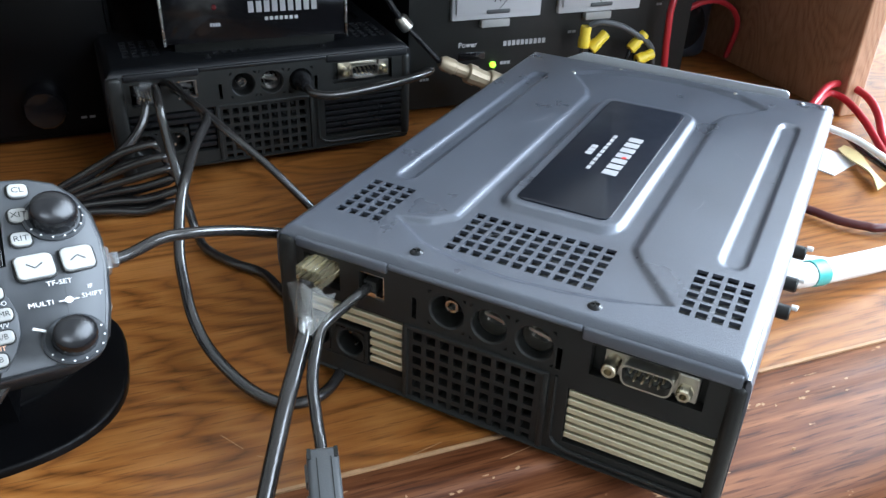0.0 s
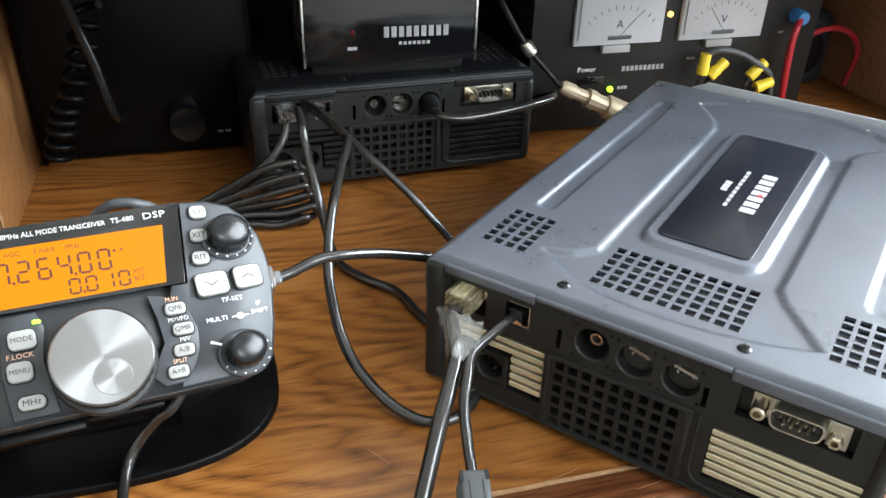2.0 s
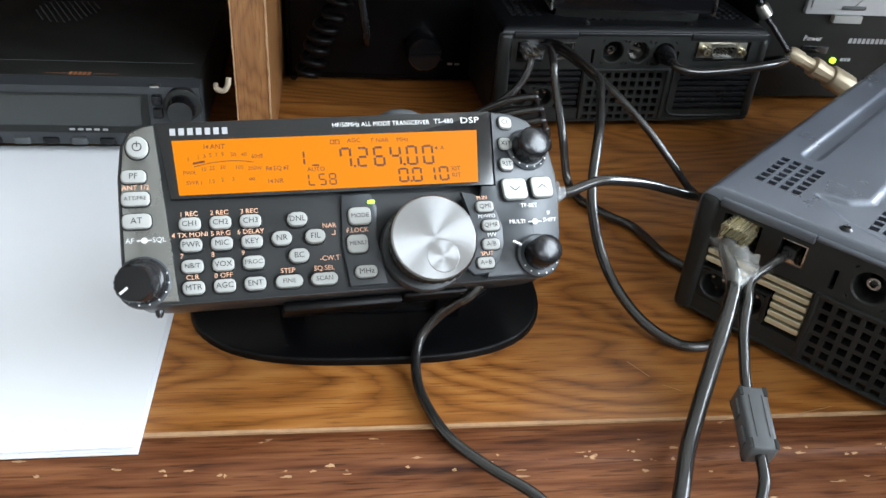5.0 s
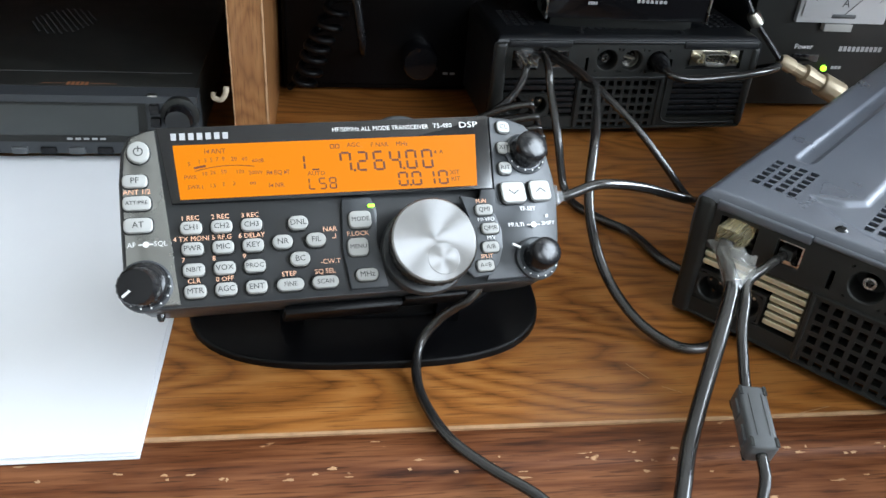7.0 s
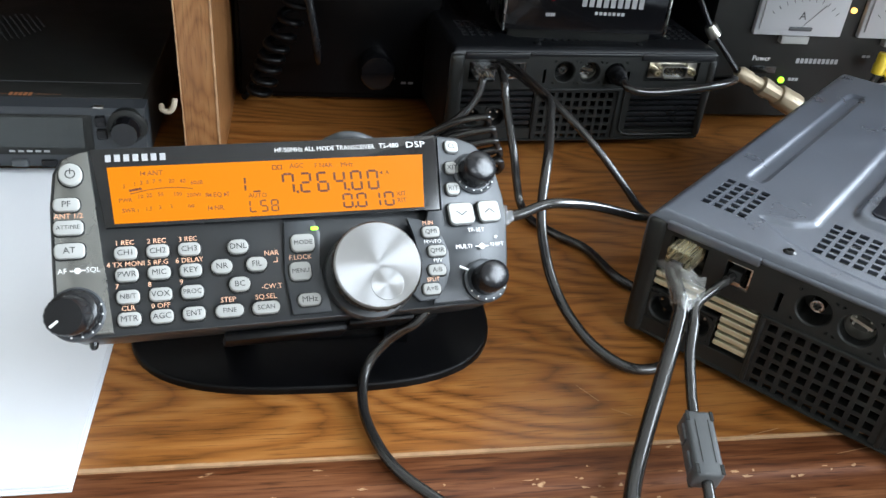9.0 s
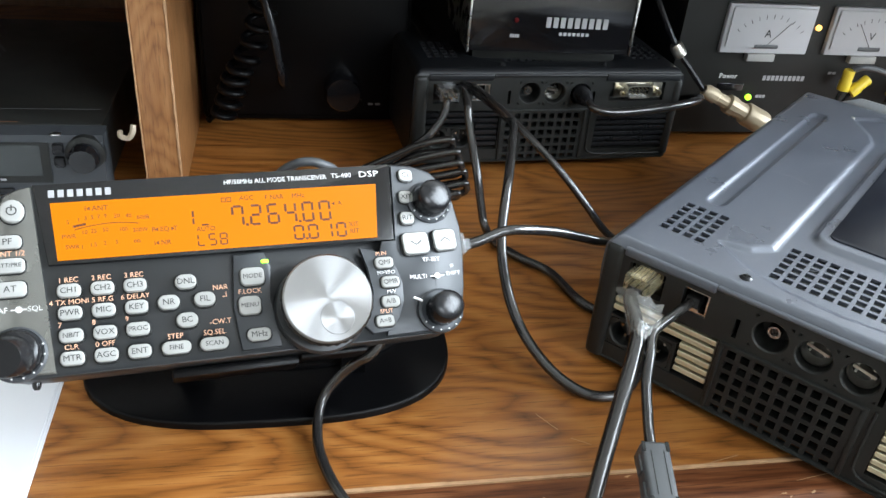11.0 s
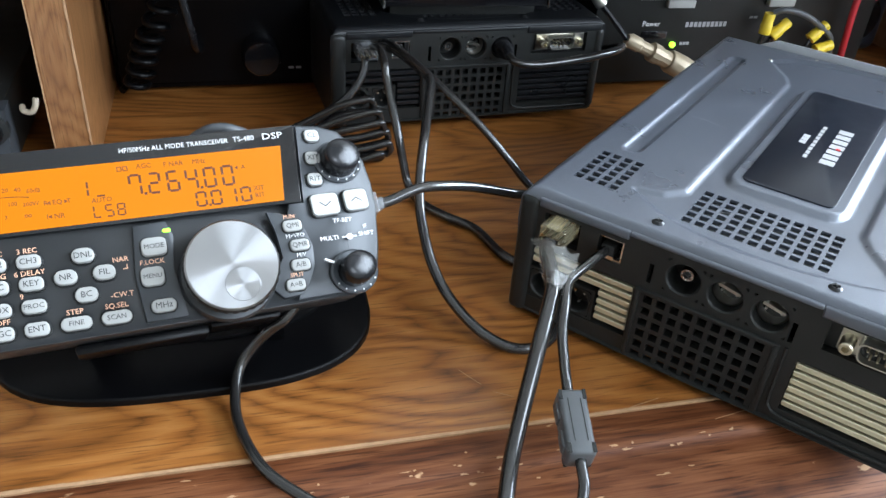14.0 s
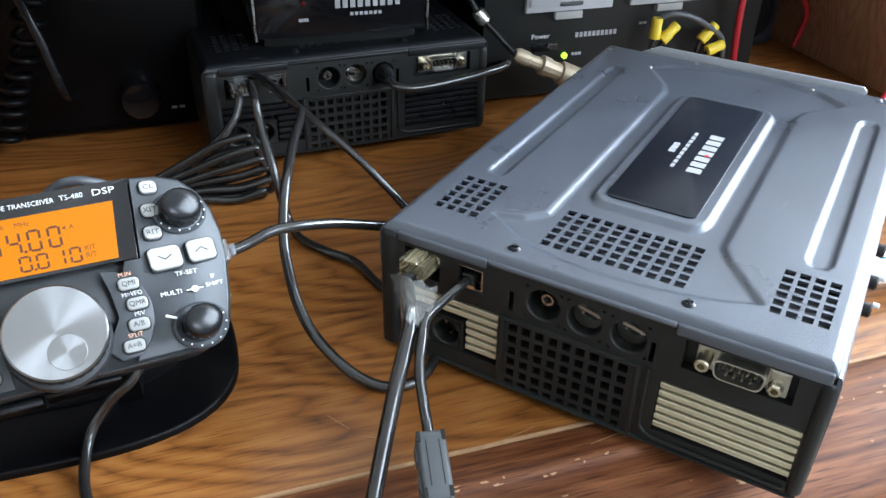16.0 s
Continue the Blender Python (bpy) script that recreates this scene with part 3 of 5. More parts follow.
def transceiver_body(label, m, cover_mat, fin_mat, feet_h=0.004, lift=0.0):
    """The boxed half of the radio; lift is how far its taller feet raise it."""
    body = thing("transceiver_body", label, "radio", m @ Matrix.Translation((0, 0, lift)))
    cover = part("cover", cover_bm(), cover_mat, body, "", 50)
    for sx in (1, -1):
        part("cover_side", cover_side(sx), cover_mat, cover, "", 50)
    for x0, x1, zb in ((0.0095, 0.050, 0.0592), (0.0502, 0.1245, 0.0612), (0.1247, 0.176, 0.0585)):
        part("front_lip", box(B(), x0, x1, -0.0009, 0.0012, zb, BT - 0.0026, 0.0008, 3), cover_mat, cover)
    part("rear_lip", box(B(), 0.003, 0.176, 0.2565, 0.258, 0.05, BT - 0.0022, 0.0003, 1), cover_mat, cover)
    part("chassis", box(B(), 0.0022, 0.1768, 0.0125, 0.256, feet_h, 0.0615, 0.001), BLACK, body, "black chassis")
    # front end panel
    bm = B()
    holes = list(FACE_HOLES.values()) + [(x - 0.0075, x + 0.0075, z - 0.0075, z + 0.0075) for x, z in JACKS]
    grille = hole_rows(0.0610, 9, 0.0060, 6, 0.0057, 0.0037)
    holes += [(a, b, c - 0.001, d - 0.001) for a, b, c, d in grille]
    plate_with_holes(bm, 0.0015, 0.1770, 0.0048, 0.0615, holes, 0.004)
    bmesh.ops.transform(bm, matrix=Matrix(((1, 0, 0, 0), (0, 0, -1, 0), (0, 1, 0, 0), (0, 0, 0, 1))), verts=bm.verts)
    panel = part("end_panel", bm, BLACK, body, "black moulded end panel with sockets", 40)
    for x, z in JACKS:
        well = B()
        round_well(well, x, z, 0.0066, 0.0075, 0.011)
        part("socket_well", well, BLACK, panel, "", 40)
    # raised frame of the grille, rounded ends and the rails under the panel
    fr = B()
    for x0, x1, z0, z1 in ((0.0572, 0.0592, 0.0055, 0.040), (0.113, 0.1155, 0.0055, 0.040), (0.0572, 0.1155, 0.0385, 0.0402)):
        box(fr, x0, x1, -0.0012, 0.001, z0, z1, 0.0006, 2)
    xs = np.linspace(0.0025, 0.1755, 24)
    bow = [0.0003 + 0.0012 * math.sin(math.pi * (x - 0.0015) / 0.176) for x in xs]
    loft(fr, [[(x, 0.003, 0.0040), (x, -w * 0.5, 0.0042), (x, -w, 0.0048), (x, -w, 0.0054), (x, 0.0005, 0.0060), (x, 0.002, 0.0062)] for x, w in zip(xs, bow)])
    tube(fr, [(0.1178, -0.0003, 0.040), (0.1180, -0.0004, 0.016), (0.1190, -0.0005, 0.0112), (0.1225, -0.0006, 0.0088), (0.132, -0.0007, 0.0080), (0.172, -0.0006, 0.0080)], 0.0007, 8, 5)
    box(fr, 0.0005, 0.0093, -0.0018, 0.008, 0.003, 0.0626, 0.003, 4)
    box(fr, 0.1725, 0.1786, -0.0014, 0.0085, 0.0056, 0.0598, 0.0030, 5)
    part("panel_ribs", fr, BLACK, panel, "", 40)
    part("recess_backing", box(B(), 0.004, 0.175, 0.0113, 0.0122, 0.005, 0.060), GLOSS, panel)
    for x0, x1, z0, z1, n in ((0.0095, 0.056, 0.0145, 0.0385, 6), (0.1228, 0.1732, 0.0125, 0.0355, 6)):
        for k in range(n):
            z = z0 + (z1 - z0) * (k + 0.5) / n
            xa = 0.0415 if x0 < 0.05 and k < 4 else x0
            part("cooling_fin", box(B(), xa, x1, 0.0005, 0.0105, z - 0.00125, z + 0.00125, 0.0003, 1, Matrix.Translation((0, 0, 0))), fin_mat, body)
    # round sockets
    for k, (x, z) in enumerate(JACKS):
        bm, M = B(), Matrix.Translation((x, 0.0108, z)) @ pose(0, 0, 0, 90)
        if k == 0:
            loft(bm, [[tuple(M @ Vector((r * math.cos(2 * math.pi * j / 24), r * math.sin(2 * math.pi * j / 24), h))) for j in range(24)] for r, h in ((0.0029, 0), (0.0029, 0.0060), (0.0026, 0.0065), (0.0017, 0.0065), (0.0016, 0.001))], False, False)
            jk = part("audio_jack", bm, STEEL, body, "silver ringed audio jack")
            part("jack_bore", lathe(B(), [(0.0030, 0), (0.0030, 0.002)], 20, M), GLOSS, jk)
        else:
            loft(bm, [[tuple(M @ Vector((r * math.cos(2 * math.pi * j / 28), r * math.sin(2 * math.pi * j / 28), h))) for j in range(28)] for r, h in ((0.0061, 0), (0.0061, 0.0062), (0.0054, 0.0066), (0.0052, 0.001))], False, False)
            jk = part("din_socket", bm, DIM_STEEL, body, "round multi-pin socket")
            part("socket_floor", lathe(B(), [(0.0055, 0), (0.0055, 0.0015)], 24, M), GLOSS, jk)
            part("key_bar", box(B(), -0.0046, 0.0046, -0.0007, 0.0007, 0.0012, 0.0048, 0.0002, 1, M @ pose(0, 0, 0, 0, 0, -12)), DIM_STEEL, jk)
            for a in (30, 90, 150, 210, 330):
                part("pin", lathe(B(), [(0.0005, 0), (0.0005, 0.004)], 8, M @ Matrix.Translation((0.0034 * math.cos(radians(a)), 0.0034 * math.sin(radians(a)), 0))), STEEL, jk)
    # D-shaped data connector
    bm = B()
    D = [(x * (1 + 16 * z), z) for x, z in rrect(0.0172, 0.0082, 0.0026, 4)]
    Di = [(x * 0.93, z * 0.86) for x, z in D]
    o = (0.1480, 0.0518)
    loft(bm, [[(o[0] + x, y, o[1] + z) for x, z in d] for d, y in ((D, 0.004), (D, -0.0030), (Di, -0.0030), (Di, 0.002))], cap0=False, cap1=False)
    con = part("data_connector", bm, DIM_STEEL, body, "nine-pin data connector in a steel shell", 30)
    part("flange", box(B(), o[0] - 0.0155, o[0] + 0.0155, 0.003, 0.0038, o[1] - 0.0056, o[1] + 0.0056, 0.0002, 1), DIM_STEEL, con)
    part("insulator", box(B(), o[0] - 0.0078, o[0] + 0.0078, 0.0008, 0.0029, o[1] - 0.0037, o[1] + 0.0037), GLOSS, con)
    part("recess_floor", box(B(), 0.1272, 0.1688, 0.0042, 0.0052, 0.0444, 0.0572), BLACK, con)
    part("ground_tab", box(B(), o[0] + 0.0095, o[0] + 0.0160, -0.0004, 0.003, o[1] - 0.0045, o[1] + 0.0055, 0.0003, 1), DIM_STEEL, con)
    for row, n in ((0.0014, 5), (-0.0014, 4)):
        for k in range(n):
            part("pin", lathe(B(), [(0.0005, 0), (0.0005, 0.0055), (0.0002, 0.006)], 8, Matrix.Translation((o[0] + (k - (n - 1) / 2) * 0.0027, 0.003, o[1] + row)) @ pose(0, 0, 0, 90)), GOLD, con)
    for sx in (-1, 1):
        hexa = lathe(B(), [(0.0026, 0), (0.0026, 0.007), (0.0022, 0.0075), (0.0013, 0.0075), (0.0013, 0.004)], 6 if sx > 0 else 16, Matrix.Translation((o[0] + sx * 0.0122, 0.003, o[1])) @ pose(0, 0, 0, 90))
        part("jack_screw", hexa, GOLD, con)
    # second modular socket and the round power inlet
    bm = B()
    for x0, x1, z0, z1 in ((0.0375, 0.0485, 0.0559, 0.0568), (0.0375, 0.0484, 0.0462, 0.047), (0.0476, 0.0484, 0.047, 0.0559)):
        box(bm, x0, x1, 0.0008, 0.009, z0, z1)
    box(bm, 0.041, 0.045, 0.0, 0.009, 0.0468, 0.0485)
    part("modular_socket", bm, STEEL, body)
    for x in (0.0165, 0.0325):
        well = plate_with_holes(B(), x - 0.008, x + 0.008, 0.0132, 0.0285, [(x - 0.0066, x + 0.0066, 0.0142, 0.0274)], 0.003)
        bmesh.ops.transform(well, matrix=Matrix(((1, 0, 0, 0), (0, 0, -1, 0.0004), (0, 1, 0, 0), (0, 0, 0, 1))), verts=well.verts)
        round_well(well, x, 0.0208, 0.0058, 0.0066, 0.009)
        inlet = part("round_inlet", well, BLACK, body, "", 40)
        for a in (40, 140, 270):
            part("pin", lathe(B(), [(0.0007, 0), (0.0007, 0.005)], 8, Matrix.Translation((x + 0.003 * math.cos(radians(a)), 0.009, 0.0208 + 0.003 * math.sin(radians(a)))) @ pose(0, 0, 0, 90)), STEEL, inlet)
    # screws of the cover
    for x, y in ((0.057, 0.009), (0.125, 0.009), (0.0375, 0.232), (0.060, 0.2515), (0.127, 0.2470)):
        bm = lathe(B(), [(0.0026, -0.003), (0.0026, 0.0003), (0.0017, 0.0011), (0.0004, 0.0012)] if y < 0.1 else [(0.0013, -0.003), (0.0013, 0.0), (0.0009, 0.0004), (0.0003, 0.0005)], 18, Matrix.Translation((x, y, BT - 0.0002)))
        sc = part("cover_screw", bm, DIM_STEEL if y > 0.1 else DARK_FIN, body)
        if y > 0.1:
            continue
        cr = B()
        for a in (20, 110):
            box(cr, -0.0014, 0.0014, -0.0002, 0.0002, 0.0010, 0.00145, m=Matrix.Translation((x, y, BT)) @ pose(0, 0, 0, 0, 0, a))
        part("cross_slot", cr, BLACK, sc)
    # name plate in its raised rim
    pl = part("name_plate", slab(B(), rrect(0.0395, 0.130, 0.004, 4, 0.0915, 0.131), BT - 0.0006, BT + 0.00145, 0.0003), PLATE, body, "black name plate in a raised rim")
    if cover_mat is COVER:
        for k in range(7):
            part("brand_block", bars(B(), 0.0985, 0.1480 - k * 0.0067, 0.0067, 0.0066, 1, 0.24, BT + 0.0014, 0.0001, -90), LOGO_INK, pl)
        part("brand_accent", box(B(), 0.0985, 0.1005, 0.1254, 0.1274, BT + 0.00143, BT + 0.00156), RED_INK, pl)
        small = bars(B(), 0.0885, 0.128, 0.044, 0.0018, 9, 0.22, BT + 0.0014, 0.0001, -90)
        bars(small, 0.0835, 0.128, 0.012, 0.003, 3, 0.1, BT + 0.0014, 0.0001, -90)
        part("small_print", small, LOGO_INK, pl)
    for x in (0.02, 0.159):
        for y in (0.03, 0.23):
            part("rubber_foot", lathe(B(), [(0.006, -lift), (0.0065, 0.001 - lift), (0.0065, feet_h + 0.0006)], 16, Matrix.Translation((x, y, 0))), RUBBER, body)
    return body


main_body = transceiver_body("grey steel transceiver body with vent slots, standing askew on the desk", pose(0, 0, 0), COVER, FIN)
# fan bracket at the far end and the control knobs at the side
bm = B()
loft(bm, [[(x, y, z) for x, z in ((0.024, 0.006), (0.154, 0.006), (0.154, 0.0665), (0.152, 0.0685), (0.034, 0.0695), (0.024, 0.0645))] for y in (0.2588, 0.2606)])
part("fan_bracket", bm, SILVER_PAINT, main_body, "pale silver fan bracket")
part("fan_housing", box(B(), 0.028, 0.149, 0.2607, 0.2789, 0.004, 0.0600, 0.002), BLACK, main_body)
scuffs = B()
for x, y, l, a, c in ((0.047, 0.150, 0.016, 55, 4), (0.040, 0.118, 0.020, -8, -3), (0.096, 0.107, 0.008, 35, 0), (0.140, 0.10, 0.012, 80, 3), (0.035, 0.19, 0.010, 20, 2), (0.082, 0.040, 0.02, 10, -4), (0.145, 0.16, 0.009, 130, 0), (0.06, 0.016, 0.014, 12, 1)):
    M = Matrix.Translation((x, y, BT)) @ pose(0, 0, 0, 0, 0, a)
    ln = [M @ Vector((t * l, c * l * t * t * 0.1, 0)) for t in (-0.5, -0.25, 0, 0.25, 0.5)]
    for p in ln:
        p.z = BT + cover_height(p.x, p.y) - 0.00003
    tube(scuffs, ln, 0.00006, 5, 5)
tagged(part("scuff_marks", scuffs, LOGO_INK, main_body, "fine pale scuffs on the cover"), kind="stuff")
tabs = part("corner_tab", box(B(), 0.160, 0.174, 0.246, 0.2525, BT - 0.0012, BT + 0.0002, 0.0002, 1), COVER, main_body)
for x in (0.1618, 0.1722):
    part("tab_rivet", lathe(B(), [(0.0011, 0), (0.0011, 0.0006), (0.0005, 0.0009)], 12, Matrix.Translation((x, 0.2492, BT + 0.0001))), STEEL, tabs)
for y in (0.090, 0.113, 0.143):
    bm = lathe(B(), [(0.0032, 0), (0.0032, 0.0045), (0.0026, 0.0052), (0.0022, 0.0052)], 16, Matrix.Translation((0.179, y, 0.034)) @ pose(0, 0, 0, 0, 90))
    sc = part("thumb_screw", bm, BLACK, main_body)
    part("screw_tip", lathe(B(), [(0.0012, 0), (0.0012, 0.0022), (0.0008, 0.0026)], 12, Matrix.Translation((0.184, y + 0.001, 0.0365)) @ pose(0, 0, 0, 0, 90)), WHITE_CABLE, sc)

BODY2 = Matrix.Translation((-0.1755, 0.0790, 0)) @ pose(0, 0, 0, 0, 0, 51.6)
back_body = transceiver_body("black steel transceiver body standing deep in the hutch", BODY2, DARK_COVER, DARK_FIN, lift=0.0035)
BODY2 = BODY2 @ Matrix.Translation((0, 0, 0.0035))


# ---- control panel on its stand ----
_n = Vector((0.5819, -0.3435, 0.7371)).normalized()
_u = Vector((0.5388, 0.8418, -0.0330))
_u = (_u - _n * _u.dot(_n)).normalized()
_v = _n.cross(_u)
PANEL = Matrix.Translation((-0.0920, -0.1310, 0.0728)) @ Matrix((_u, _v, _n)).transposed().to_4x4()
panel = thing("radio_control_head", "dark grey radio control panel with amber display on a stand", "radio", PANEL)


def outline(pts, r=0.0):
    return [(a / 1000, b / 1000) for a, b in pts]


SHELL = outline([(-73, -12), (-73, 8), (-71.8, 20), (-69.5, 25), (-64, 27.4), (-58, 28.2), (0, 29.4), (68, 30.4), (79, 30), (86, 27.6), (91, 22), (94.3, 14), (95.6, 4), (95.4, -6), (93.2, -22),
                 (91, -31.5), (87, -37.5), (80.5, -40.3), (60, -40.4), (0, -40.2), (-56, -40), (-66, -39.6), (-71, -36), (-72.8, -28)])
bm = B()
cx, cy = 0.0125, -0.0055


def shrunk(pts, f, z):
    return [(cx + (x - cx) * f, cy + (y - cy) * f, z) for x, y in pts]


loft(bm, [shrunk(SHELL, 0.86, -0.030), shrunk(SHELL, 0.93, -0.028), shrunk(SHELL, 0.985, -0.014), shrunk(SHELL, 1.0, -0.006), shrunk(SHELL, 1.0, -0.0022), shrunk(SHELL, 0.994, -0.0006), shrunk(SHELL, 0.985, 0.0)])
part("case", bm, FACE, panel, "graphite plastic case", 50)


def face_plate(name, pts, z0, z1, mat, label="", bev=0.0006):
    return part(name, slab(B(), outline(pts), z0 / 1000, z1 / 1000, bev), mat, panel, label, 50)


face_plate("side_trim", [(-71.5, -12), (-71.5, 8), (-70.4, 19), (-68, 24.4), (-63, 26.6), (-59.8, 27.2), (-54.2, -38.6), (-65, -38.2), (-69.8, -35), (-71.4, -27)], -1, 0.9, SILVER, "silver-grey left trim")
face_plate("side_trim", [(70.2, 29.2), (78.5, 28.8), (85.2, 26.6), (89.7, 21.4), (92.9, 13.6), (94.1, 4), (93.9, -6), (91.7, -21.5), (89.6, -30.6), (86, -36.2), (80, -38.8), (59, -38.8), (62, -30), (63, -18), (60, -8), (62, -1.9), (67.6, -1.9)], -1, 1.0, SLATE, "slate-grey trim with knobs")
face_plate("key_ridge", [(6, -2.6), (17, -2.4), (19, -8), (17.5, -20), (19, -30), (20, -38), (6, -38), (4.4, -22)], -1, 0.5, SLATE)
face_plate("display_bezel", [(-59.2, 27.6), (69, 29.6), (69.6, 29), (67.0, -1.6), (-55.2, -1.6)], -1, 1.3, GLOSS, "glossy black display bezel", 0.0004)
lcd = face_plate("display_glass", [(-53.8, 20.6), (63.0, 21.6), (60.6, -0.2), (-52.2, -0.3)], 0.8, 1.55, LCD, "lit amber display", 0.0002)

Z = 0.00158
SEGS = {"0": "abcdef", "1": "bc", "2": "abged", "4": "fgbc", "5": "afgcd", "6": "afgedc", "7": "fabc", "L": "fed", "S": "afgcd", "B": "abcdefg", "_": "d", "i": "f"}


def digits(bm, text, x, y, w, h, step, t):
    """Segment characters, slightly leaning."""
    for ch in text:
        if ch == ".":
            box(bm, x - step + w + t * 0.5, x - step + w + t * 1.6, y, y + t * 1.1, Z, Z + 0.00005)
            continue
        half = h / 2
        for s in SEGS.get(ch, ""):
            x0, y0, x1, y1 = {"a": (t, h - t, w - t, h), "d": (t, 0, w - t, t), "g": (t, half - t / 2, w - t, half + t / 2), "f": (0, half + t * 0.6, t, h - t * 0.6), "e": (0, t * 0.6, t, half - t * 0.6),
                              "b": (w - t, half + t * 0.6, w, h - t * 0.6), "c": (w - t, t * 0.6, w, half - t * 0.6)}[s]
            box(bm, x + x0, x + x1, y + y0, y + y1, Z, Z + 0.00005)
        x += step
    return bm


def readout(text, x, y, w, h, step, t):
    """Each character of a readout is a part of the display."""
    for ch in text:
        if ch == ".":
            part("decimal_point", box(B(), x - step + w + t * 0.5, x - step + w + t * 1.6, y, y + t * 1.1, Z, Z + 0.00005), LCD_INK, lcd)
            continue
        part("digit", digits(B(), ch, x, y, w, h, step, t), LCD_INK, lcd)
        x += step


readout("7.264.00", 0.0068, 0.0078, 0.0045, 0.0081, 0.0065, 0.00085)
readout("0.010", 0.0288, 0.0009, 0.0040, 0.0059, 0.0054, 0.00075)
readout("LSB", -0.0059, 0.0012, 0.0028, 0.0046, 0.0039, 0.0005)
part("digit", box(box(B(), -0.0071, -0.0064, 0.0124, 0.0147, Z, Z + 0.00005), -0.0071, -0.0064, 0.0097, 0.0118, Z, Z + 0.00005), LCD_INK, lcd)
part("digit", box(B(), -0.0040, -0.0014, 0.0089, 0.0095, Z, Z + 0.00005), LCD_INK, lcd)
for txt, s, x, y, mt in (("AGC", 2.5, 12.8, 18.6, LCD_FAINT), ("F NAR", 2.5, 23.0, 18.4, LCD_FAINT), ("MHz", 2.5, 32.0, 18.4, LCD_FAINT), ("A", 2.2, 47.6, 14.5, LCD_INK), ("XIT", 2.6, 52.0, 5.6, LCD_FAINT),
                         ("RIT", 2.6, 52.0, 2.9, LCD_FAINT), ("AUTO", 2.4, -2.6, 7.6, LCD_FAINT), ("1  ANT", 2.6, -39.2, 17.8, LCD_FAINT), ("R  EQ  T", 2.4, -16.8, 8.6, LCD_FAINT), ("1  NR", 2.5, -18.0, 3.6, LCD_FAINT),
                         ("S", 2.0, -48.4, 13.2, LCD_FAINT), ("1", 2.1, -44.8, 13.9, LCD_FAINT), ("3", 2.1, -42.6, 14.3, LCD_FAINT), ("5", 2.1, -40.5, 14.5, LCD_FAINT), ("7", 2.1, -38.4, 14.6, LCD_FAINT), ("9", 2.1, -36.2, 14.7, LCD_FAINT), ("20", 2.1, -32.4, 14.6, LCD_FAINT), ("40", 2.1, -28.6, 14.4, LCD_FAINT), ("60dB", 2.1, -23.8, 13.6, LCD_FAINT),
                         ("PWR", 2.1, -48.2, 8, LCD_FAINT), ("10", 2.0, -43.2, 9.2, LCD_FAINT), ("25", 2.0, -40.2, 9.5, LCD_FAINT), ("50", 2.0, -36.4, 9.7, LCD_FAINT), ("100", 2.0, -30.6, 9.5, LCD_FAINT), ("200W", 2.0, -25.0, 8.9, LCD_FAINT),
                         ("SWR", 2.1, -47.3, 4.2, LCD_FAINT), ("1", 2.0, -44.2, 4.0, LCD_FAINT), ("1.5", 2.0, -40.6, 4.5, LCD_FAINT), ("2", 2.0, -36.8, 4.9, LCD_FAINT), ("3", 2.0, -33.0, 5.0, LCD_FAINT), ("\u221e", 2.6, -26.3, 4.8, LCD_FAINT)):
    lettering(txt, s / 1000, x / 1000, y / 1000, Z, mt, lcd, "display_legend")
arc = B()
tube(arc, [(-0.0465, 0.0103, Z), (-0.041, 0.0115, Z), (-0.035, 0.0121, Z), (-0.030, 0.0120, Z), (-0.0253, 0.0114, Z)], 0.00015, 4)
for k in range(4):
    box(arc, -0.0468 + k * 0.00105, -0.0458 + k * 0.00105, 0.0112 + k * 0.00018, 0.0120 + k * 0.00018, Z, Z + 0.00005)
part("meter_arc", arc, LCD_INK, lcd)
for x, y, s_, mt in ((-0.0417, 0.0178, 1, LCD_FAINT), (-0.0196, 0.0086, 1, LCD_FAINT), (-0.0140, 0.0086, -1, LCD_FAINT), (-0.0196, 0.0036, 1, LCD_FAINT), (0.0450, 0.0145, 1, LCD_INK)):
    part("pointer_sign", loft(B(), [[(x - 0.0006 * s_, y, z), (x + 0.0006 * s_, y - 0.0007, z), (x + 0.0006 * s_, y + 0.0007, z)] for z in (Z, Z + 0.00005)]), mt, lcd)
mark = B()
for x0 in (0.0036, 0.0056):
    for a in ((x0, x0 + 0.0003, 0.0174, 0.0192), (x0 + 0.0014, x0 + 0.0017, 0.0174, 0.0192), (x0, x0 + 0.0017, 0.0174, 0.0177), (x0, x0 + 0.0017, 0.0189, 0.0192)):
        box(mark, *a, Z, Z + 0.00005)
part("memory_mark", mark, LCD_FAINT, lcd)

# printing on the bezel
for k in range(7):
    part("brand_block", bars(B(), -0.0527 + k * 0.00307, 0.0240 + k * 0.00002, 0.00307, 0.0027, 1, 0.36, 0.00132, 0.0001, 0.4), LOGO_INK, panel)
lettering("HF/50MHz ALL MODE TRANSCEIVER", 0.0026, 0.0245, 0.0253, 0.00135, WHITE_INK, panel, turn=0.5, wide=0.93)
lettering("TS-480", 0.0028, 0.0497, 0.0257, 0.00135, WHITE_INK, panel, turn=0.5)
lettering("DSP", 0.0035, 0.0606, 0.0258, 0.00135, WHITE_INK, panel, turn=0.5, wide=1.35)


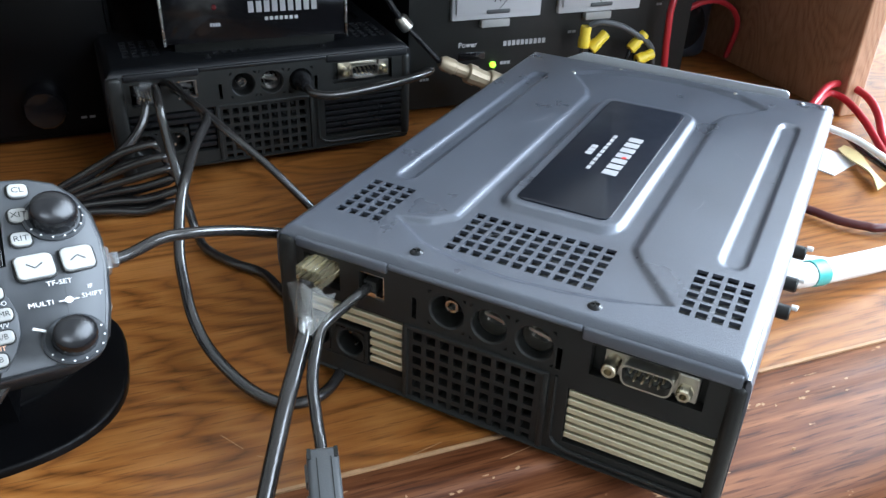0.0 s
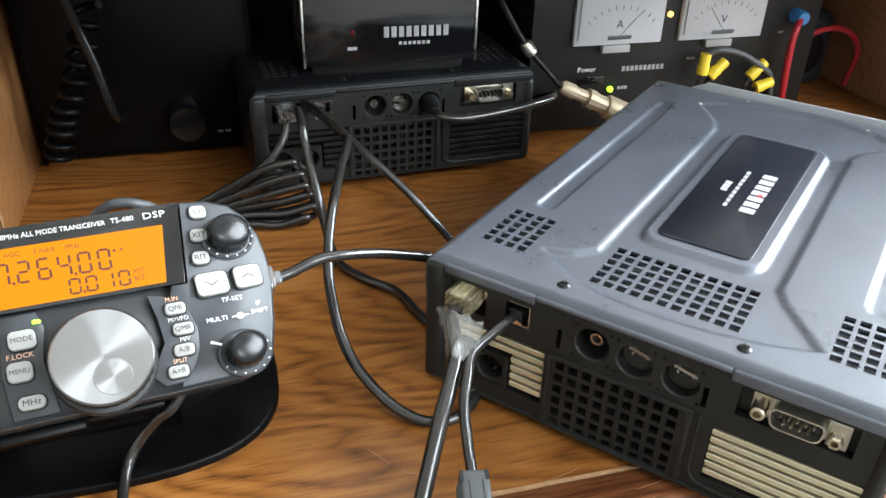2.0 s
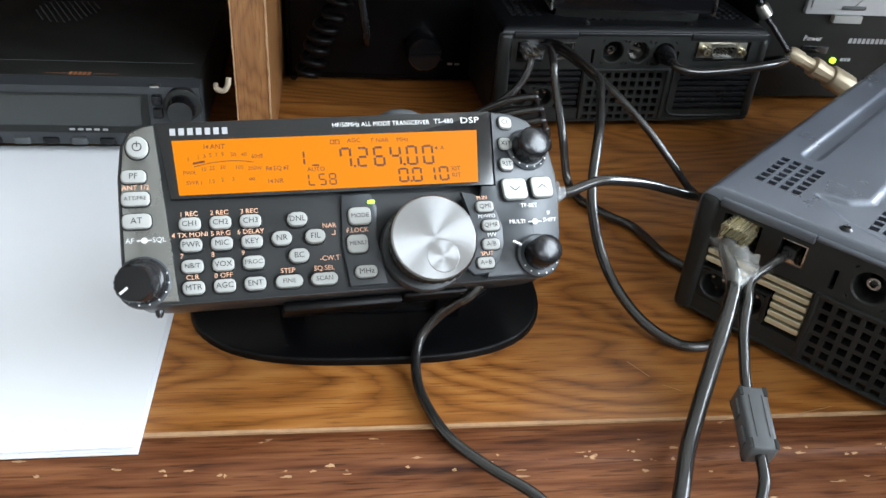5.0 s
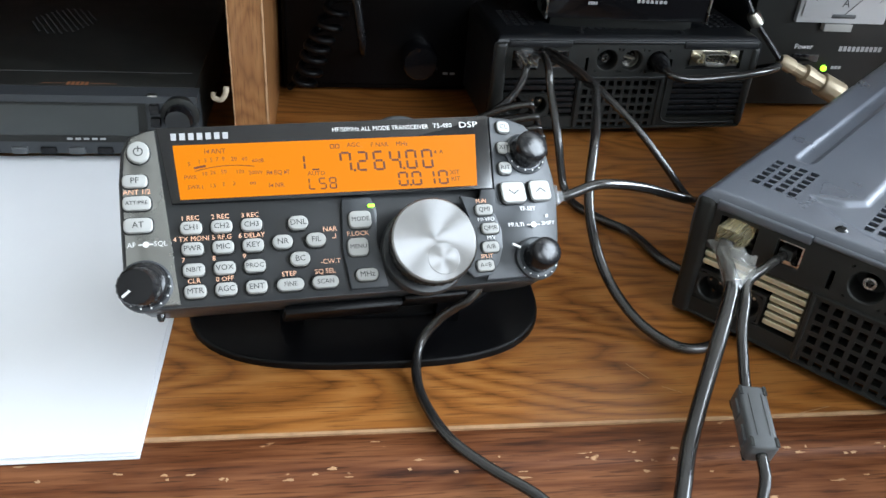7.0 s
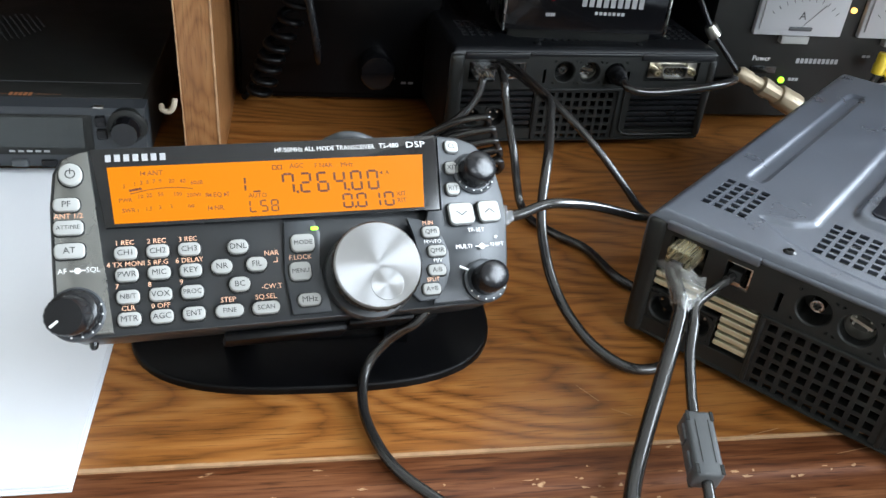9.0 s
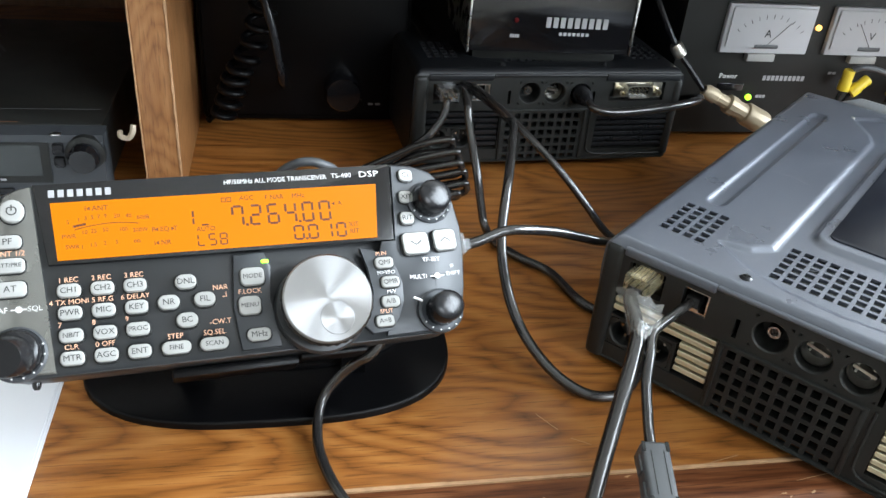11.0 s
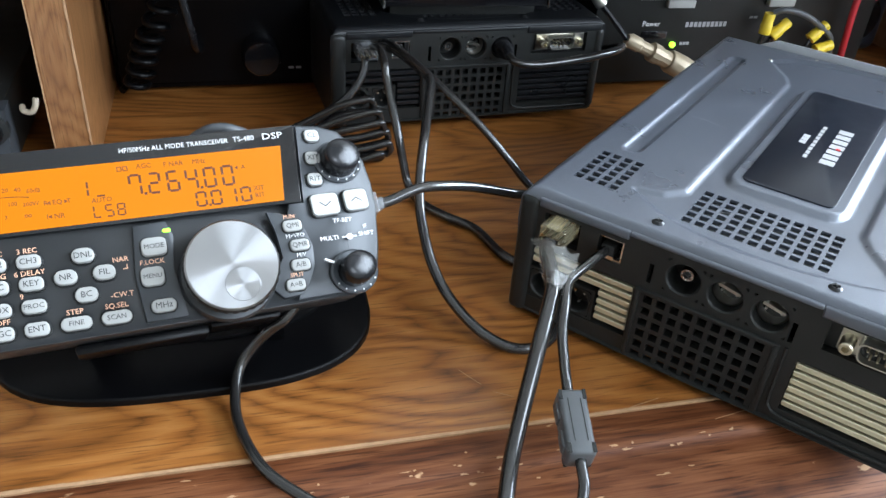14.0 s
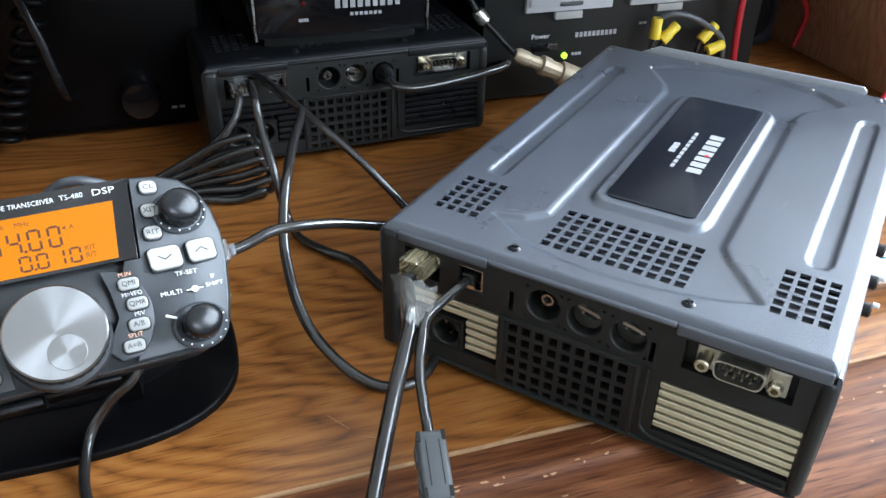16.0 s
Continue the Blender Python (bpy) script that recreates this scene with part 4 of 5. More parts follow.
def key(name, x, y, w, h, r, text="", size=2.3, high=2.0, base=0.0, mat=KEY, turn=0.0):
    """A rubber key with its printed legend."""
    M = Matrix.Translation((x / 1000, y / 1000, 0)) @ pose(0, 0, 0, 0, 0, turn)
    rim = slab(B(), rrect((w + 1.1) / 1000, (h + 1.1) / 1000, (r + 0.55) / 1000, 5), (base - 0.8) / 1000, (base + 0.25) / 1000, 0.0002, 1, M)
    k = part(name, slab(B(), rrect(w / 1000, h / 1000, r / 1000, 5), (base - 1) / 1000, (base + high) / 1000, 0.0006, 3, M), mat, panel, "", 50)
    part("key_well", rim, BLACK, k)
    if text:
        lettering(text, size * (1.25 if len(text) < 4 else 1.05) / 1000, x / 1000, y / 1000, (base + high) / 1000 + 0.00003, DARK_INK, k, turn=turn)
    return k


power = key("power_key", -65.6, 18.2, 7.6, 8.2, 3.8, "", base=0.9)
ring = B()
loft(ring, [[(-0.0656 + r * math.cos(a), 0.0182 + r * math.sin(a), z) for a in np.linspace(radians(125), radians(415), 20)] for r, z in ((0.0013, 0.0029), (0.0013, 0.00296), (0.0017, 0.00296), (0.0017, 0.0029))], False, False)
box(ring, -0.0658, -0.0654, 0.0182, 0.0203, 0.0029, 0.00296)
part("power_symbol", ring, DARK_INK, power)
for x, y, w, h, t in ((-67.3, 7.4, 8.6, 4.8, "PF"), (-67.0, -0.9, 9.6, 5.2, "ATT/PRE"), (-66.9, -9.1, 9.8, 5.4, "AT")):
    key("trim_key", x, y, w, h, 1.9, t, 1.9 if len(t) > 3 else 2.5, base=0.9, high=1.5)
lettering("ANT 1/2", 0.0026, -0.0668, 0.0034, 0.0012, ORANGE_INK, panel)
lettering("AF", 0.0026, -0.0695, -0.0160, 0.00095, WHITE_INK, panel)
lettering("SQL", 0.0026, -0.0598, -0.0160, 0.00095, WHITE_INK, panel)
part("knob_symbol", lathe(box(B(), -0.0672, -0.0622, -0.0162, -0.0158, 0.0009, 0.00097), [(0.0011, 0.0009), (0.0011, 0.001)], 14, Matrix.Translation((-0.0647, -0.0160, 0))), WHITE_INK, panel)
GRID = [("CH1", "1 REC"), ("CH2", "2 REC"), ("CH3", "3 REC"), ("PWR", "4 TX MONI"), ("MIC", "5 RF.G"), ("KEY", "6 DELAY"), ("NB/T", "7"), ("VOX", "8"), ("PROC", "9"), ("MTR", "CLR"), ("AGC", "0 OFF"), ("ENT", "")]
for k, (t, over) in enumerate(GRID):
    x, y = -49.2 + 10.55 * (k % 3), -11.0 - 7.75 * (k // 3)
    key("keypad_key", x, y, 7.6, 4.7, 1.9, t, 2.3)
    if over:
        lettering(over, 0.0025, (x - 0.2 if len(over) > 1 else x - 3.4) / 1000, (y + 3.95) / 1000, 0.0003, ORANGE_INK, panel)
for x, y, t in ((-11.3, -11.3, "DNL"), (-17.5, -18.2, "NR"), (-5.3, -18.2, "FIL"), (-11.8, -25.1, "BC")):
    key("oval_key", x, y, 7.4, 5.2, 2.6, t, 2.4)
for x, y, t in ((-16.1, -34.4, "FINE"), (-3.4, -34.4, "SCAN")):
    key("oval_key", x, y, 9.8, 4.5, 2.2, t, 2.3)
for x, y, t in ((0.4, -14.2, "NAR"), (-0.6, -26.6, "-CW.T"), (-16.2, -30.2, "STEP"), (-3.0, -30.2, "SQ.SEL")):
    lettering(t, 0.0026, x / 1000, y / 1000, 0.00004, ORANGE_INK, panel)
part("legend_hook", box(box(B(), 0.0021, 0.0024, -0.0178, -0.0160, 0.00004, 0.0001), 0.0009, 0.0024, -0.0178, -0.0175, 0.00004, 0.0001), ORANGE_INK, panel)
key("mode_key", 11.9, -11.6, 8.6, 6.6, 2.0, "MODE", 2.3, base=0.5)
key("mode_key", 10.0, -22.2, 7.8, 6.8, 2.0, "MENU", 2.2, base=0.5)
key("mode_key", 12.2, -33.0, 8.4, 4.6, 2.1, "MHz", 2.4, base=0.5)
lettering("F.LOCK", 0.0025, 0.0106, -0.0168, 0.0008, ORANGE_INK, panel)
part("status_led", slab(B(), rrect(0.0028, 0.0013, 0.0005, 3, 0.0170, -0.0060), 0.0, 0.0011, 0.0003), GREEN_LED, panel, "lit green status light")
face_plate("memory_plate", [(53, -4), (58, -5), (63, -8), (66.5, -13), (68, -19), (67.5, -26), (65, -32), (61, -37), (54, -37.5), (50, -33), (56, -22), (55, -12)], -1, 1.2, SLATE, "slate arc beside the tuning knob")
for x, y, t in ((61.6, -10.6, "QMI"), (63.0, -18.3, "QMR"), (62.0, -25.9, "A/B"), (58.8, -33.1, "A=B")):
    key("memory_key", x, y, 7.2, 4.4, 1.6, t, 2.1, base=1.2, high=1.2)
for x, y, t, mt in ((61, -6.9, "M.IN", ORANGE_INK), (62, -14.5, "M>VFO", WHITE_INK), (63, -22.1, "M/V", WHITE_INK), (60, -29.4, "SPLIT", ORANGE_INK)):
    lettering(t, 0.0022, x / 1000, y / 1000, 0.0015, mt, panel)
for x, y, t in ((75.3, 24.8, "CL"), (74.2, 15.6, "XIT"), (73.4, 6.8, "RIT")):
    key("small_key", x, y, 5.4, 5.0, 1.7, t, 2.3, base=1.0, high=1.3)
for x, y, w, up in ((75.2, -3.7, 10.2, False), (87.0, -2.8, 9.2, True)):
    k = key("arrow_key", x, y, w, 8.6, 1.9, "", base=1.0, high=1.6, turn=3)
    s = 1 if up else -1
    ch = B()
    for a, o in ((38 * s, -1.05), (-38 * s, 1.05)):
        box(ch, -0.0014, 0.0014, -0.00022, 0.00022, 0, 0.00006, m=Matrix.Translation(((x + o) / 1000, y / 1000, 0.00262)) @ pose(0, 0, 0, 0, 0, a))
    part("chevron", ch, DARK_INK, k)
lettering("TF-SET", 0.0024, 0.0805, -0.0105, 0.00105, WHITE_INK, panel)
lettering("MULTI", 0.0024, 0.0745, -0.0172, 0.00105, WHITE_INK, panel)
lettering("SHIFT", 0.0024, 0.0885, -0.0168, 0.00105, WHITE_INK, panel)
lettering("IF", 0.0022, 0.0885, -0.0138, 0.00105, WHITE_INK, panel)
part("knob_symbol", lathe(box(B(), 0.0792, 0.0848, -0.0175, -0.0171, 0.001, 0.00107), [(0.0012, 0.001), (0.0012, 0.0011)], 14, Matrix.Translation((0.082, -0.0173, 0))), WHITE_INK, panel)

# tuning knob
KN = (0.0357, -0.0254)
M = Matrix.Translation((KN[0], KN[1], 0))
collar = lathe(B(), [(0.0172, -0.001), (0.0174, 0.0018), (0.0166, 0.0030), (0.0140, 0.0034)], 56, M)
part("knob_collar", collar, FACE, panel, "", 40)
knob = part("tuning_knob", lathe(B(), [(0.0138, 0.0030), (0.0146, 0.0050), (0.0160, 0.0105), (0.0167, 0.0135), (0.0166, 0.0150), (0.0161, 0.0155)], 96, M, 32, 0.025), BLACK, panel, "large tuning knob with a turned aluminium face", 40)
disc = B()
lathe(disc, [(0.0161, 0.0), (0.0161, 0.0010), (0.0155, 0.0016), (0.010, 0.0016), (0.004, 0.0016), (0.0003, 0.0016)], 96)
part("knob_face", disc, TURNED, knob, "turned aluminium disc", 40, Matrix.Translation((KN[0], KN[1], 0.0154)))
dimple = B()
lathe(dimple, [(0.0060, 0.0), (0.0059, 0.00012), (0.0040, 0.00009), (0.0020, 0.00007), (0.0003, 0.00006)], 64)
part("finger_dimple", dimple, TURNED, knob, "dished finger rest", 40, Matrix.Translation((KN[0] + 0.0022, KN[1] - 0.0073, 0.0170)))


def small_knob(x, y, r, h, well, label):
    M = Matrix.Translation((x / 1000, y / 1000, 0))
    k = part("rotary_knob", lathe(B(), [(r * 0.98 / 1000, 0.0), (r / 1000, 0.001), (r * 0.93 / 1000, (h - 1.2) / 1000), (r * 0.88 / 1000, (h - 0.8) / 1000), (r * 0.78 / 1000, (h - 0.2) / 1000), (r * 0.6 / 1000, (h + 0.3) / 1000), (r * 0.35 / 1000, (h + 0.7) / 1000), (0.0003, (h + 0.85) / 1000)], 40, M, 20, 0.03), RUBBER, panel, label, 40)
    part("knob_ring", lathe(B(), [(well / 1000, -0.001), (well / 1000, 0.0016), ((well - 0.8) / 1000, 0.0024), ((r + 0.4) / 1000, 0.0018)], 40, M), SLATE, k)
    dots = B()
    for a in range(-150, 40, 24):
        lathe(dots, [(0.00032, 0.0018), (0.00032, 0.0026)], 8, Matrix.Translation(((x + (well - 0.9) * math.cos(radians(a))) / 1000, (y + (well - 0.9) * math.sin(radians(a))) / 1000, 0)))
    part("scale_dots", dots, WHITE_INK, k)
    return k


small_knob(83.4, 13.6, 6.9, 12.0, 8.8, "black rotary knob")
mk = small_knob(81.2, -31.4, 6.4, 13.0, 8.8, "black multi-function knob")
part("pointer_mark", box(B(), -0.0018, 0.0018, -0.0004, 0.0004, 0.0018, 0.0028, m=Matrix.Translation((0.0726, -0.0262, 0)) @ pose(0, 0, 0, 0, 0, -28)), WHITE_INK, mk)
af = small_knob(-65.6, -31.0, 7.9, 8.0, 9.2, "outer ring of the volume knob")
AF = Matrix.Translation((-0.0664, -0.0324, 0.007)) @ pose(0, 0, 0, 12, -8)
part("inner_knob", lathe(B(), [(0.0068, -0.002), (0.0068, 0.0), (0.0064, 0.0092), (0.0058, 0.0102), (0.0003, 0.0105)], 36, AF, 18, 0.03), RUBBER, af)
part("pointer_mark", box(B(), 0.0020, 0.0052, -0.0004, 0.0004, 0.0101, 0.0107, m=AF @ pose(0, 0, 0, 0, 0, 215)), WHITE_INK, af)


def lean_back(ob):
    """The trim at the knob end of the panel leans back from a line down the face; what sits on it leans with it."""
    q = PANEL.inverted() @ ob.matrix_world if not ob.parent else ob.matrix_basis
    inv = q.inverted()
    for v in ob.data.vertices:
        p = q @ v.co
        d = max(0.0, p.x - 0.0698) * 0.46
        v.co = inv @ Vector((p.x + 0.42 * d, p.y + 0.2 * d, p.z - d))


for ob in panel.children_recursive:
    lean_back(ob)
# sockets at the side, tilt bracket and base
part("side_socket", box(box(B(), 0.0935, 0.1015, -0.006, 0.003, -0.021, -0.012, 0.0008), 0.1015, 0.1045, -0.004, 0.001, -0.0190, -0.0140, 0.0006), CLEAR_GREY, panel, "clear plug in the side socket")
part("side_cap", box(B(), 0.0950, 0.0980, -0.0205, -0.016, -0.018, -0.013, 0.0008), WHITE_CABLE, panel)
part("screw_post", lathe(B(), [(0.0016, 0), (0.0014, 0.002), (0.0008, 0.003)], 12, Matrix.Translation((-0.0615, -0.0392, -0.008)) @ pose(0, 0, 0, 90)), GLOSS, panel)

stand = thing("panel_stand", "black oval desk stand under the control panel", "stand", DESK)


def oval(cu, cv, a, b, e=2.6, n=56):
    out = []
    for k in range(n):
        t = 2 * math.pi * k / n
        c, s = math.cos(t), math.sin(t)
        out.append((cu + a * math.copysign(abs(c) ** (2 / e), c), cv + b * math.copysign(abs(s) ** (2 / e), s)))
    return out


part("base", slab(B(), oval(-0.1170, 0.0905, 0.0785, 0.0545, 2.9), 0.0, 0.0036, 0.0016, 3), STAND, stand, "flat black oval base", 50)
part("base_pad", slab(B(), oval(-0.1165, 0.100, 0.060, 0.034), 0.0036, 0.0052, 0.0006, 2), STAND, stand)
DI = DESK.inverted() @ PANEL
br = B()
box(br, -0.0182, 0.0268, -0.0440, -0.0402, -0.022, -0.008, 0.0012, 2, DI)
box(br, 0.0272, 0.0527, -0.0425, -0.0402, -0.020, -0.006, 0.001, 2, DI)
part("tilt_bracket", br, STAND, stand, "slim black tilt bracket", 40)
arm = B()
for du in (-0.150, -0.083):
    loft(arm, [[(du + s * 0.005, p, z) for s, p, z in ((-1, y0, zz), (1, y0, zz), (1, y1, zz), (-1, y1, zz))] for y0, y1, zz in ((0.062, 0.088, 0.004), (0.058, 0.078, 0.020), (0.052, 0.068, 0.040))])
box(arm, -0.158, -0.075, 0.050, 0.066, 0.036, 0.041, 0.001)
part("support_arm", arm, STAND, stand, "", 30)


# ---- other equipment ----
# switch box on the rear transceiver
sw = thing("switch_box", "small black metal switch box on the rear transceiver", "switch box", Matrix.Translation(dk(0, 275, 66.5)) @ pose(0, 0, 0, 0, 0, 46.8))
part("housing", box(B(), 0.0018, 0.1042, 0.002, 0.085, 0.012, 0.052, 0.001), DARK_COVER, sw)
# black block added to fill the shadowed gap beneath the box
part("base_pan", box(B(), 0.006, 0.100, 0.010, 0.080, 0.0004, 0.012, 0.0005), BLACK, sw)
part("front_plate", box(B(), 0.0015, 0.1045, 0.0, 0.002, 0.0095, 0.0515, 0.0004), GLOSS, sw)
ends = B()
for x0 in (0.0, 0.1046):
    box(ends, x0, x0 + 0.0014, -0.0012, 0.086, 0.0085, 0.053, 0.0004)
part("side_flange", ends, STEEL, sw, "bare metal edges of the case")
FV = Matrix(((1, 0, 0, 0), (0, 0, -1, 0), (0, 1, 0, 0), (0, 0, 0, 1)))      # x, y of a print to x, z of a front


def front_print(parent, rows, mat=WHITE_INK, out=0.0001):
    """Plain bars standing for words on an upright front."""
    for x, z, w, h, n, gap in rows:
        for k in range(n):
            tmp = bars(B(), x - w / 2 + (k + 0.5) * w / n, z, w / n, h, 1, gap, out, 0.0002)
            bmesh.ops.transform(tmp, matrix=FV, verts=tmp.verts)
            part("printed_mark", tmp, mat, parent)


front_print(sw, ((0.069, 0.0285, 0.041, 0.0064, 9, 0.32), (0.0675, 0.0215, 0.020, 0.0020, 7, 0.3), (0.0295, 0.0195, 0.006, 0.0020, 4, 0.2)), LOGO_INK)
part("indicator", lathe(B(), [(0.0015, 0), (0.0015, 0.001), (0.0008, 0.0016)], 14, Matrix.Translation((0.0295, 0, 0.0295)) @ pose(0, 0, 0, 90)), RED_LENS, sw, "dark red indicator")

# power supply with two meters
ps = thing("power_supply", "large black power supply with two white panel meters", "power supply", Matrix.Translation(dk(160, 314, 0)) @ pose(0, 0, 0, 0, 0, 48.2))
part("cabinet", box(B(), 0.0, 0.225, 0.002, 0.20, 0.006, 0.132, 0.002), DARK_COVER, ps)
part("front_plate", box(B(), -0.001, 0.226, 0.0, 0.002, 0.005, 0.136, 0.0005), BLACK, ps)
for x in (0.02, 0.205):
    for y in (0.02, 0.17):
        part("rubber_foot", lathe(B(), [(0.008, 0), (0.008, 0.007)], 14, Matrix.Translation((x, y, 0))), RUBBER, ps)
for x0, t in ((0.0285, "A"), (0.1095, "V")):
    mt = part("panel_meter", box(B(), x0, x0 + 0.067, -0.004, 0.0005, 0.067, 0.1015, 0.001), METER, ps, "white panel meter")
    part("meter_window", box(B(), x0 + 0.0025, x0 + 0.0645, -0.0055, -0.0042, 0.0715, 0.0995, 0.0006), METER, mt)
    part("meter_tab", box(B(), x0 + 0.022, x0 + 0.043, -0.0052, 0.0, 0.0615, 0.0668, 0.0005), KEY, mt)
    part("meter_pivot", box(B(), -0.009, 0.009, -0.0005, 0.0008, -0.0012, 0.0018, 0.0009, 2, Matrix.Translation((x0 + 0.0335, -0.0055, 0.0722))), GREY_PLASTIC, mt)
    ob = lettering(t, 0.008, x0 + 0.0325, -0.0057, 0.090, DARK_INK, mt)
    ob.matrix_basis = Matrix.Translation((x0 + 0.0325, -0.0057, 0.0815)) @ pose(0, 0, 0, 90)
    tk = B()
    for k in range(11):
        a = radians(140 - k * 10)
        box(tk, -0.0002, 0.0002, 0, 0.003, 0, 0.0001, m=FV @ Matrix.Translation((x0 + 0.0335 + 0.03 * math.cos(a), 0.0655 + 0.0265 * math.sin(a), 0.0057)) @ pose(0, 0, 0, 0, 0, math.degrees(a) - 90))
    part("scale_ticks", tk, DARK_INK, mt)
    part("needle", box(B(), -0.00018, 0.00018, -0.0001, 0.0001, 0.0, 0.0215, m=Matrix.Translation((x0 + 0.0335, -0.0058, 0.0735)) @ pose(0, 0, 0, 0, 42 if t == "A" else -38)), DARK_INK, mt)
ob = lettering("Switching Power", 0.0085, 0.0, 0.0, 0.0, WHITE_INK, ps)
ob.matrix_basis = Matrix.Translation((0.1020, -0.0003, 0.1100)) @ pose(0, 0, 0, 90)
part("blue_label", box(B(), 0.040, 0.060, -0.0006, 0.0, 0.1035, 0.117, 0.0002, 1), BLUE_INK, ps, "dull blue printed patch")
ob = lettering("Power", 0.0053, 0.0, 0.0, 0.0, WHITE_INK, ps)
ob.matrix_basis = Matrix.Translation((0.0425, -0.0003, 0.0487)) @ pose(0, 0, 0, 90)
front_print(ps, ((0.087, 0.0478, 0.034, 0.0036, 10, 0.3), (0.0725, 0.0338, 0.008, 0.0022, 3, 0.2), (0.011, 0.0265, 0.007, 0.0018, 3, 0.2), (0.1245, 0.0525, 0.007, 0.0018, 2, 0.2), (0.196, 0.068, 0.005, 0.0018, 2, 0.2)), LOGO_INK, 0.0002)
part("power_led", lathe(B(), [(0.0022, 0), (0.0022, 0.0015), (0.0015, 0.0026), (0.0004, 0.003)], 16, Matrix.Translation((0.0625, 0, 0.0332)) @ pose(0, 0, 0, 90)), GREEN_LED, ps, "lit green power light")
part("meter_lamp", lathe(B(), [(0.002, 0), (0.002, 0.0015), (0.0006, 0.0026)], 14, Matrix.Translation((0.1015, 0, 0.0855)) @ pose(0, 0, 0, 90)), AMBER_LED, ps, "lit amber lamp between the meters")
part("switch_frame", box(B(), 0.036, 0.056, -0.001, 0.0, 0.038, 0.0435, 0.0004), GLOSS, ps)
bp = part("binding_post", lathe(B(), [(0.0055, 0), (0.0055, 0.009), (0.0045, 0.011)], 18, Matrix.Translation((0.205, 0.0, 0.080)) @ pose(0, 0, 0, 90)), BLUE, ps, "blue terminal cap")

# wires with yellow crimp sleeves hanging before the power supply
for pa, pb in (((287.5, 300, 60), (287, 300, 45)), ((304, 299, 54), (293, 299, 43)), ((338, 300, 51), (327, 300, 40)), ((346, 298, 36), (333, 298, 32))):
    a, b = Vector(dk(*pa)), Vector(dk(*pb))
    w = thing("crimp_terminal", "yellow insulated crimp sleeve on a black wire", "terminal", Matrix(), "yellow crimp sleeves")
    ln = (b - a).length
    part("sleeve", lathe(B(), [(0.0030, 0.0004), (0.0036, 0.0), (0.0040, 0.0012), (0.0038, ln * 0.5), (0.0044, ln * 0.6), (0.0042, ln), (0.0030, ln + 0.0004)], 16, along(a, b)), YELLOW, w)
    part("lead", tube(B(), [b + (a - b) * 0.05, dk(pb[0] - 2, 300, pb[2] - 10), dk(pb[0] + 4, 302, 18), dk(pb[0] + 22, 304, 5), dk(pb[0] + 45, 306, 3)], 0.0016, 8), CABLE, w)


def cable(name, label, pts, r, mat=CABLE, group="", n=10, per=8):
    ob = part(name, tube(B(), pts, r, n, per), mat, None, "", 60)
    return tagged(ob, label, "cable", group)


cable("ground_wire", "thin dark wire arching from the power supply", [dk(290, 300, 60), dk(297, 297, 63), dk(312, 296, 60), dk(328, 297, 52), dk(345, 300, 40), dk(352, 304, 22), dk(360, 308, 6)], 0.0022, GREY_PLASTIC)
cable("red_wire", "red wire dropping from a blue terminal", [dk(364, 306, 80), dk(359, 301, 74), dk(357, 300, 64), dk(358, 300, 44), dk(362, 303, 24), dk(370, 310, 6)], 0.0026, RED)
cable("red_wire", "red wire looped upright beside the power supply", [dk(388, 346, 4), dk(390, 349, 18), dk(393, 350, 31), dk(399, 350, 43), dk(412, 350, 52), dk(427, 350, 56.5), dk(442, 350, 55.5), dk(457, 350, 47), dk(464, 350, 32), dk(462, 354, 6)], 0.0024, RED)
spk = thing("small_device", "dark plastic device standing beside the power supply", "device", Matrix.Translation(dk(398, 372, 0)) @ pose(0, 0, 0, 0, 0, 48.2))
part("case", box(B(), 0.0, 0.058, 0.0, 0.05, 0.0, 0.062, 0.009, 4), NAVY, spk)
part("grille", lathe(B(), [(0.02, 0), (0.02, 0.002), (0.016, 0.003), (0.004, 0.001)], 28, Matrix.Translation((0.029, 0.0005, 0.03)) @ pose(0, 0, 0, 90)), RUBBER, spk)

# coaxial lead with its plug before the power supply
co = thing("coax_lead", "dull brass coaxial plug on a thin braided lead", "cable", Matrix())
pa, pb = Vector(dk(230, 288, 20.5)), Vector(dk(173, 290, 47))
L = (pb - pa).length
part("plug", lathe(B(), [(0.0034, -0.004), (0.0042, 0), (0.0042, 0.006), (0.0078, 0.0065), (0.0083, 0.008), (0.0083, 0.0235), (0.0076, 0.025), (0.0060, 0.0255), (0.0060, 0.034), (0.0068, 0.0345), (0.0068, 0.041), (0.0046, 0.042), (0.0042, L - 0.012), (0.0052, L - 0.011), (0.0052, L - 0.003), (0.0036, L)], 24, along(pa, pb), 12, 0.05), BRASS, co, "dull brass plug")
part("braided_lead", tube(B(), [pb, dk(159, 291, 62), dk(149, 292, 73), dk(135, 294, 94), dk(117, 305, 130)], 0.0019, 8), RUBBER, co)
part("collar", lathe(B(), [(0.0032, -0.004), (0.0045, -0.003), (0.0045, 0.004), (0.0036, 0.006)], 12, along(dk(149, 292, 73), dk(143, 293, 81))), DIM_STEEL, co)

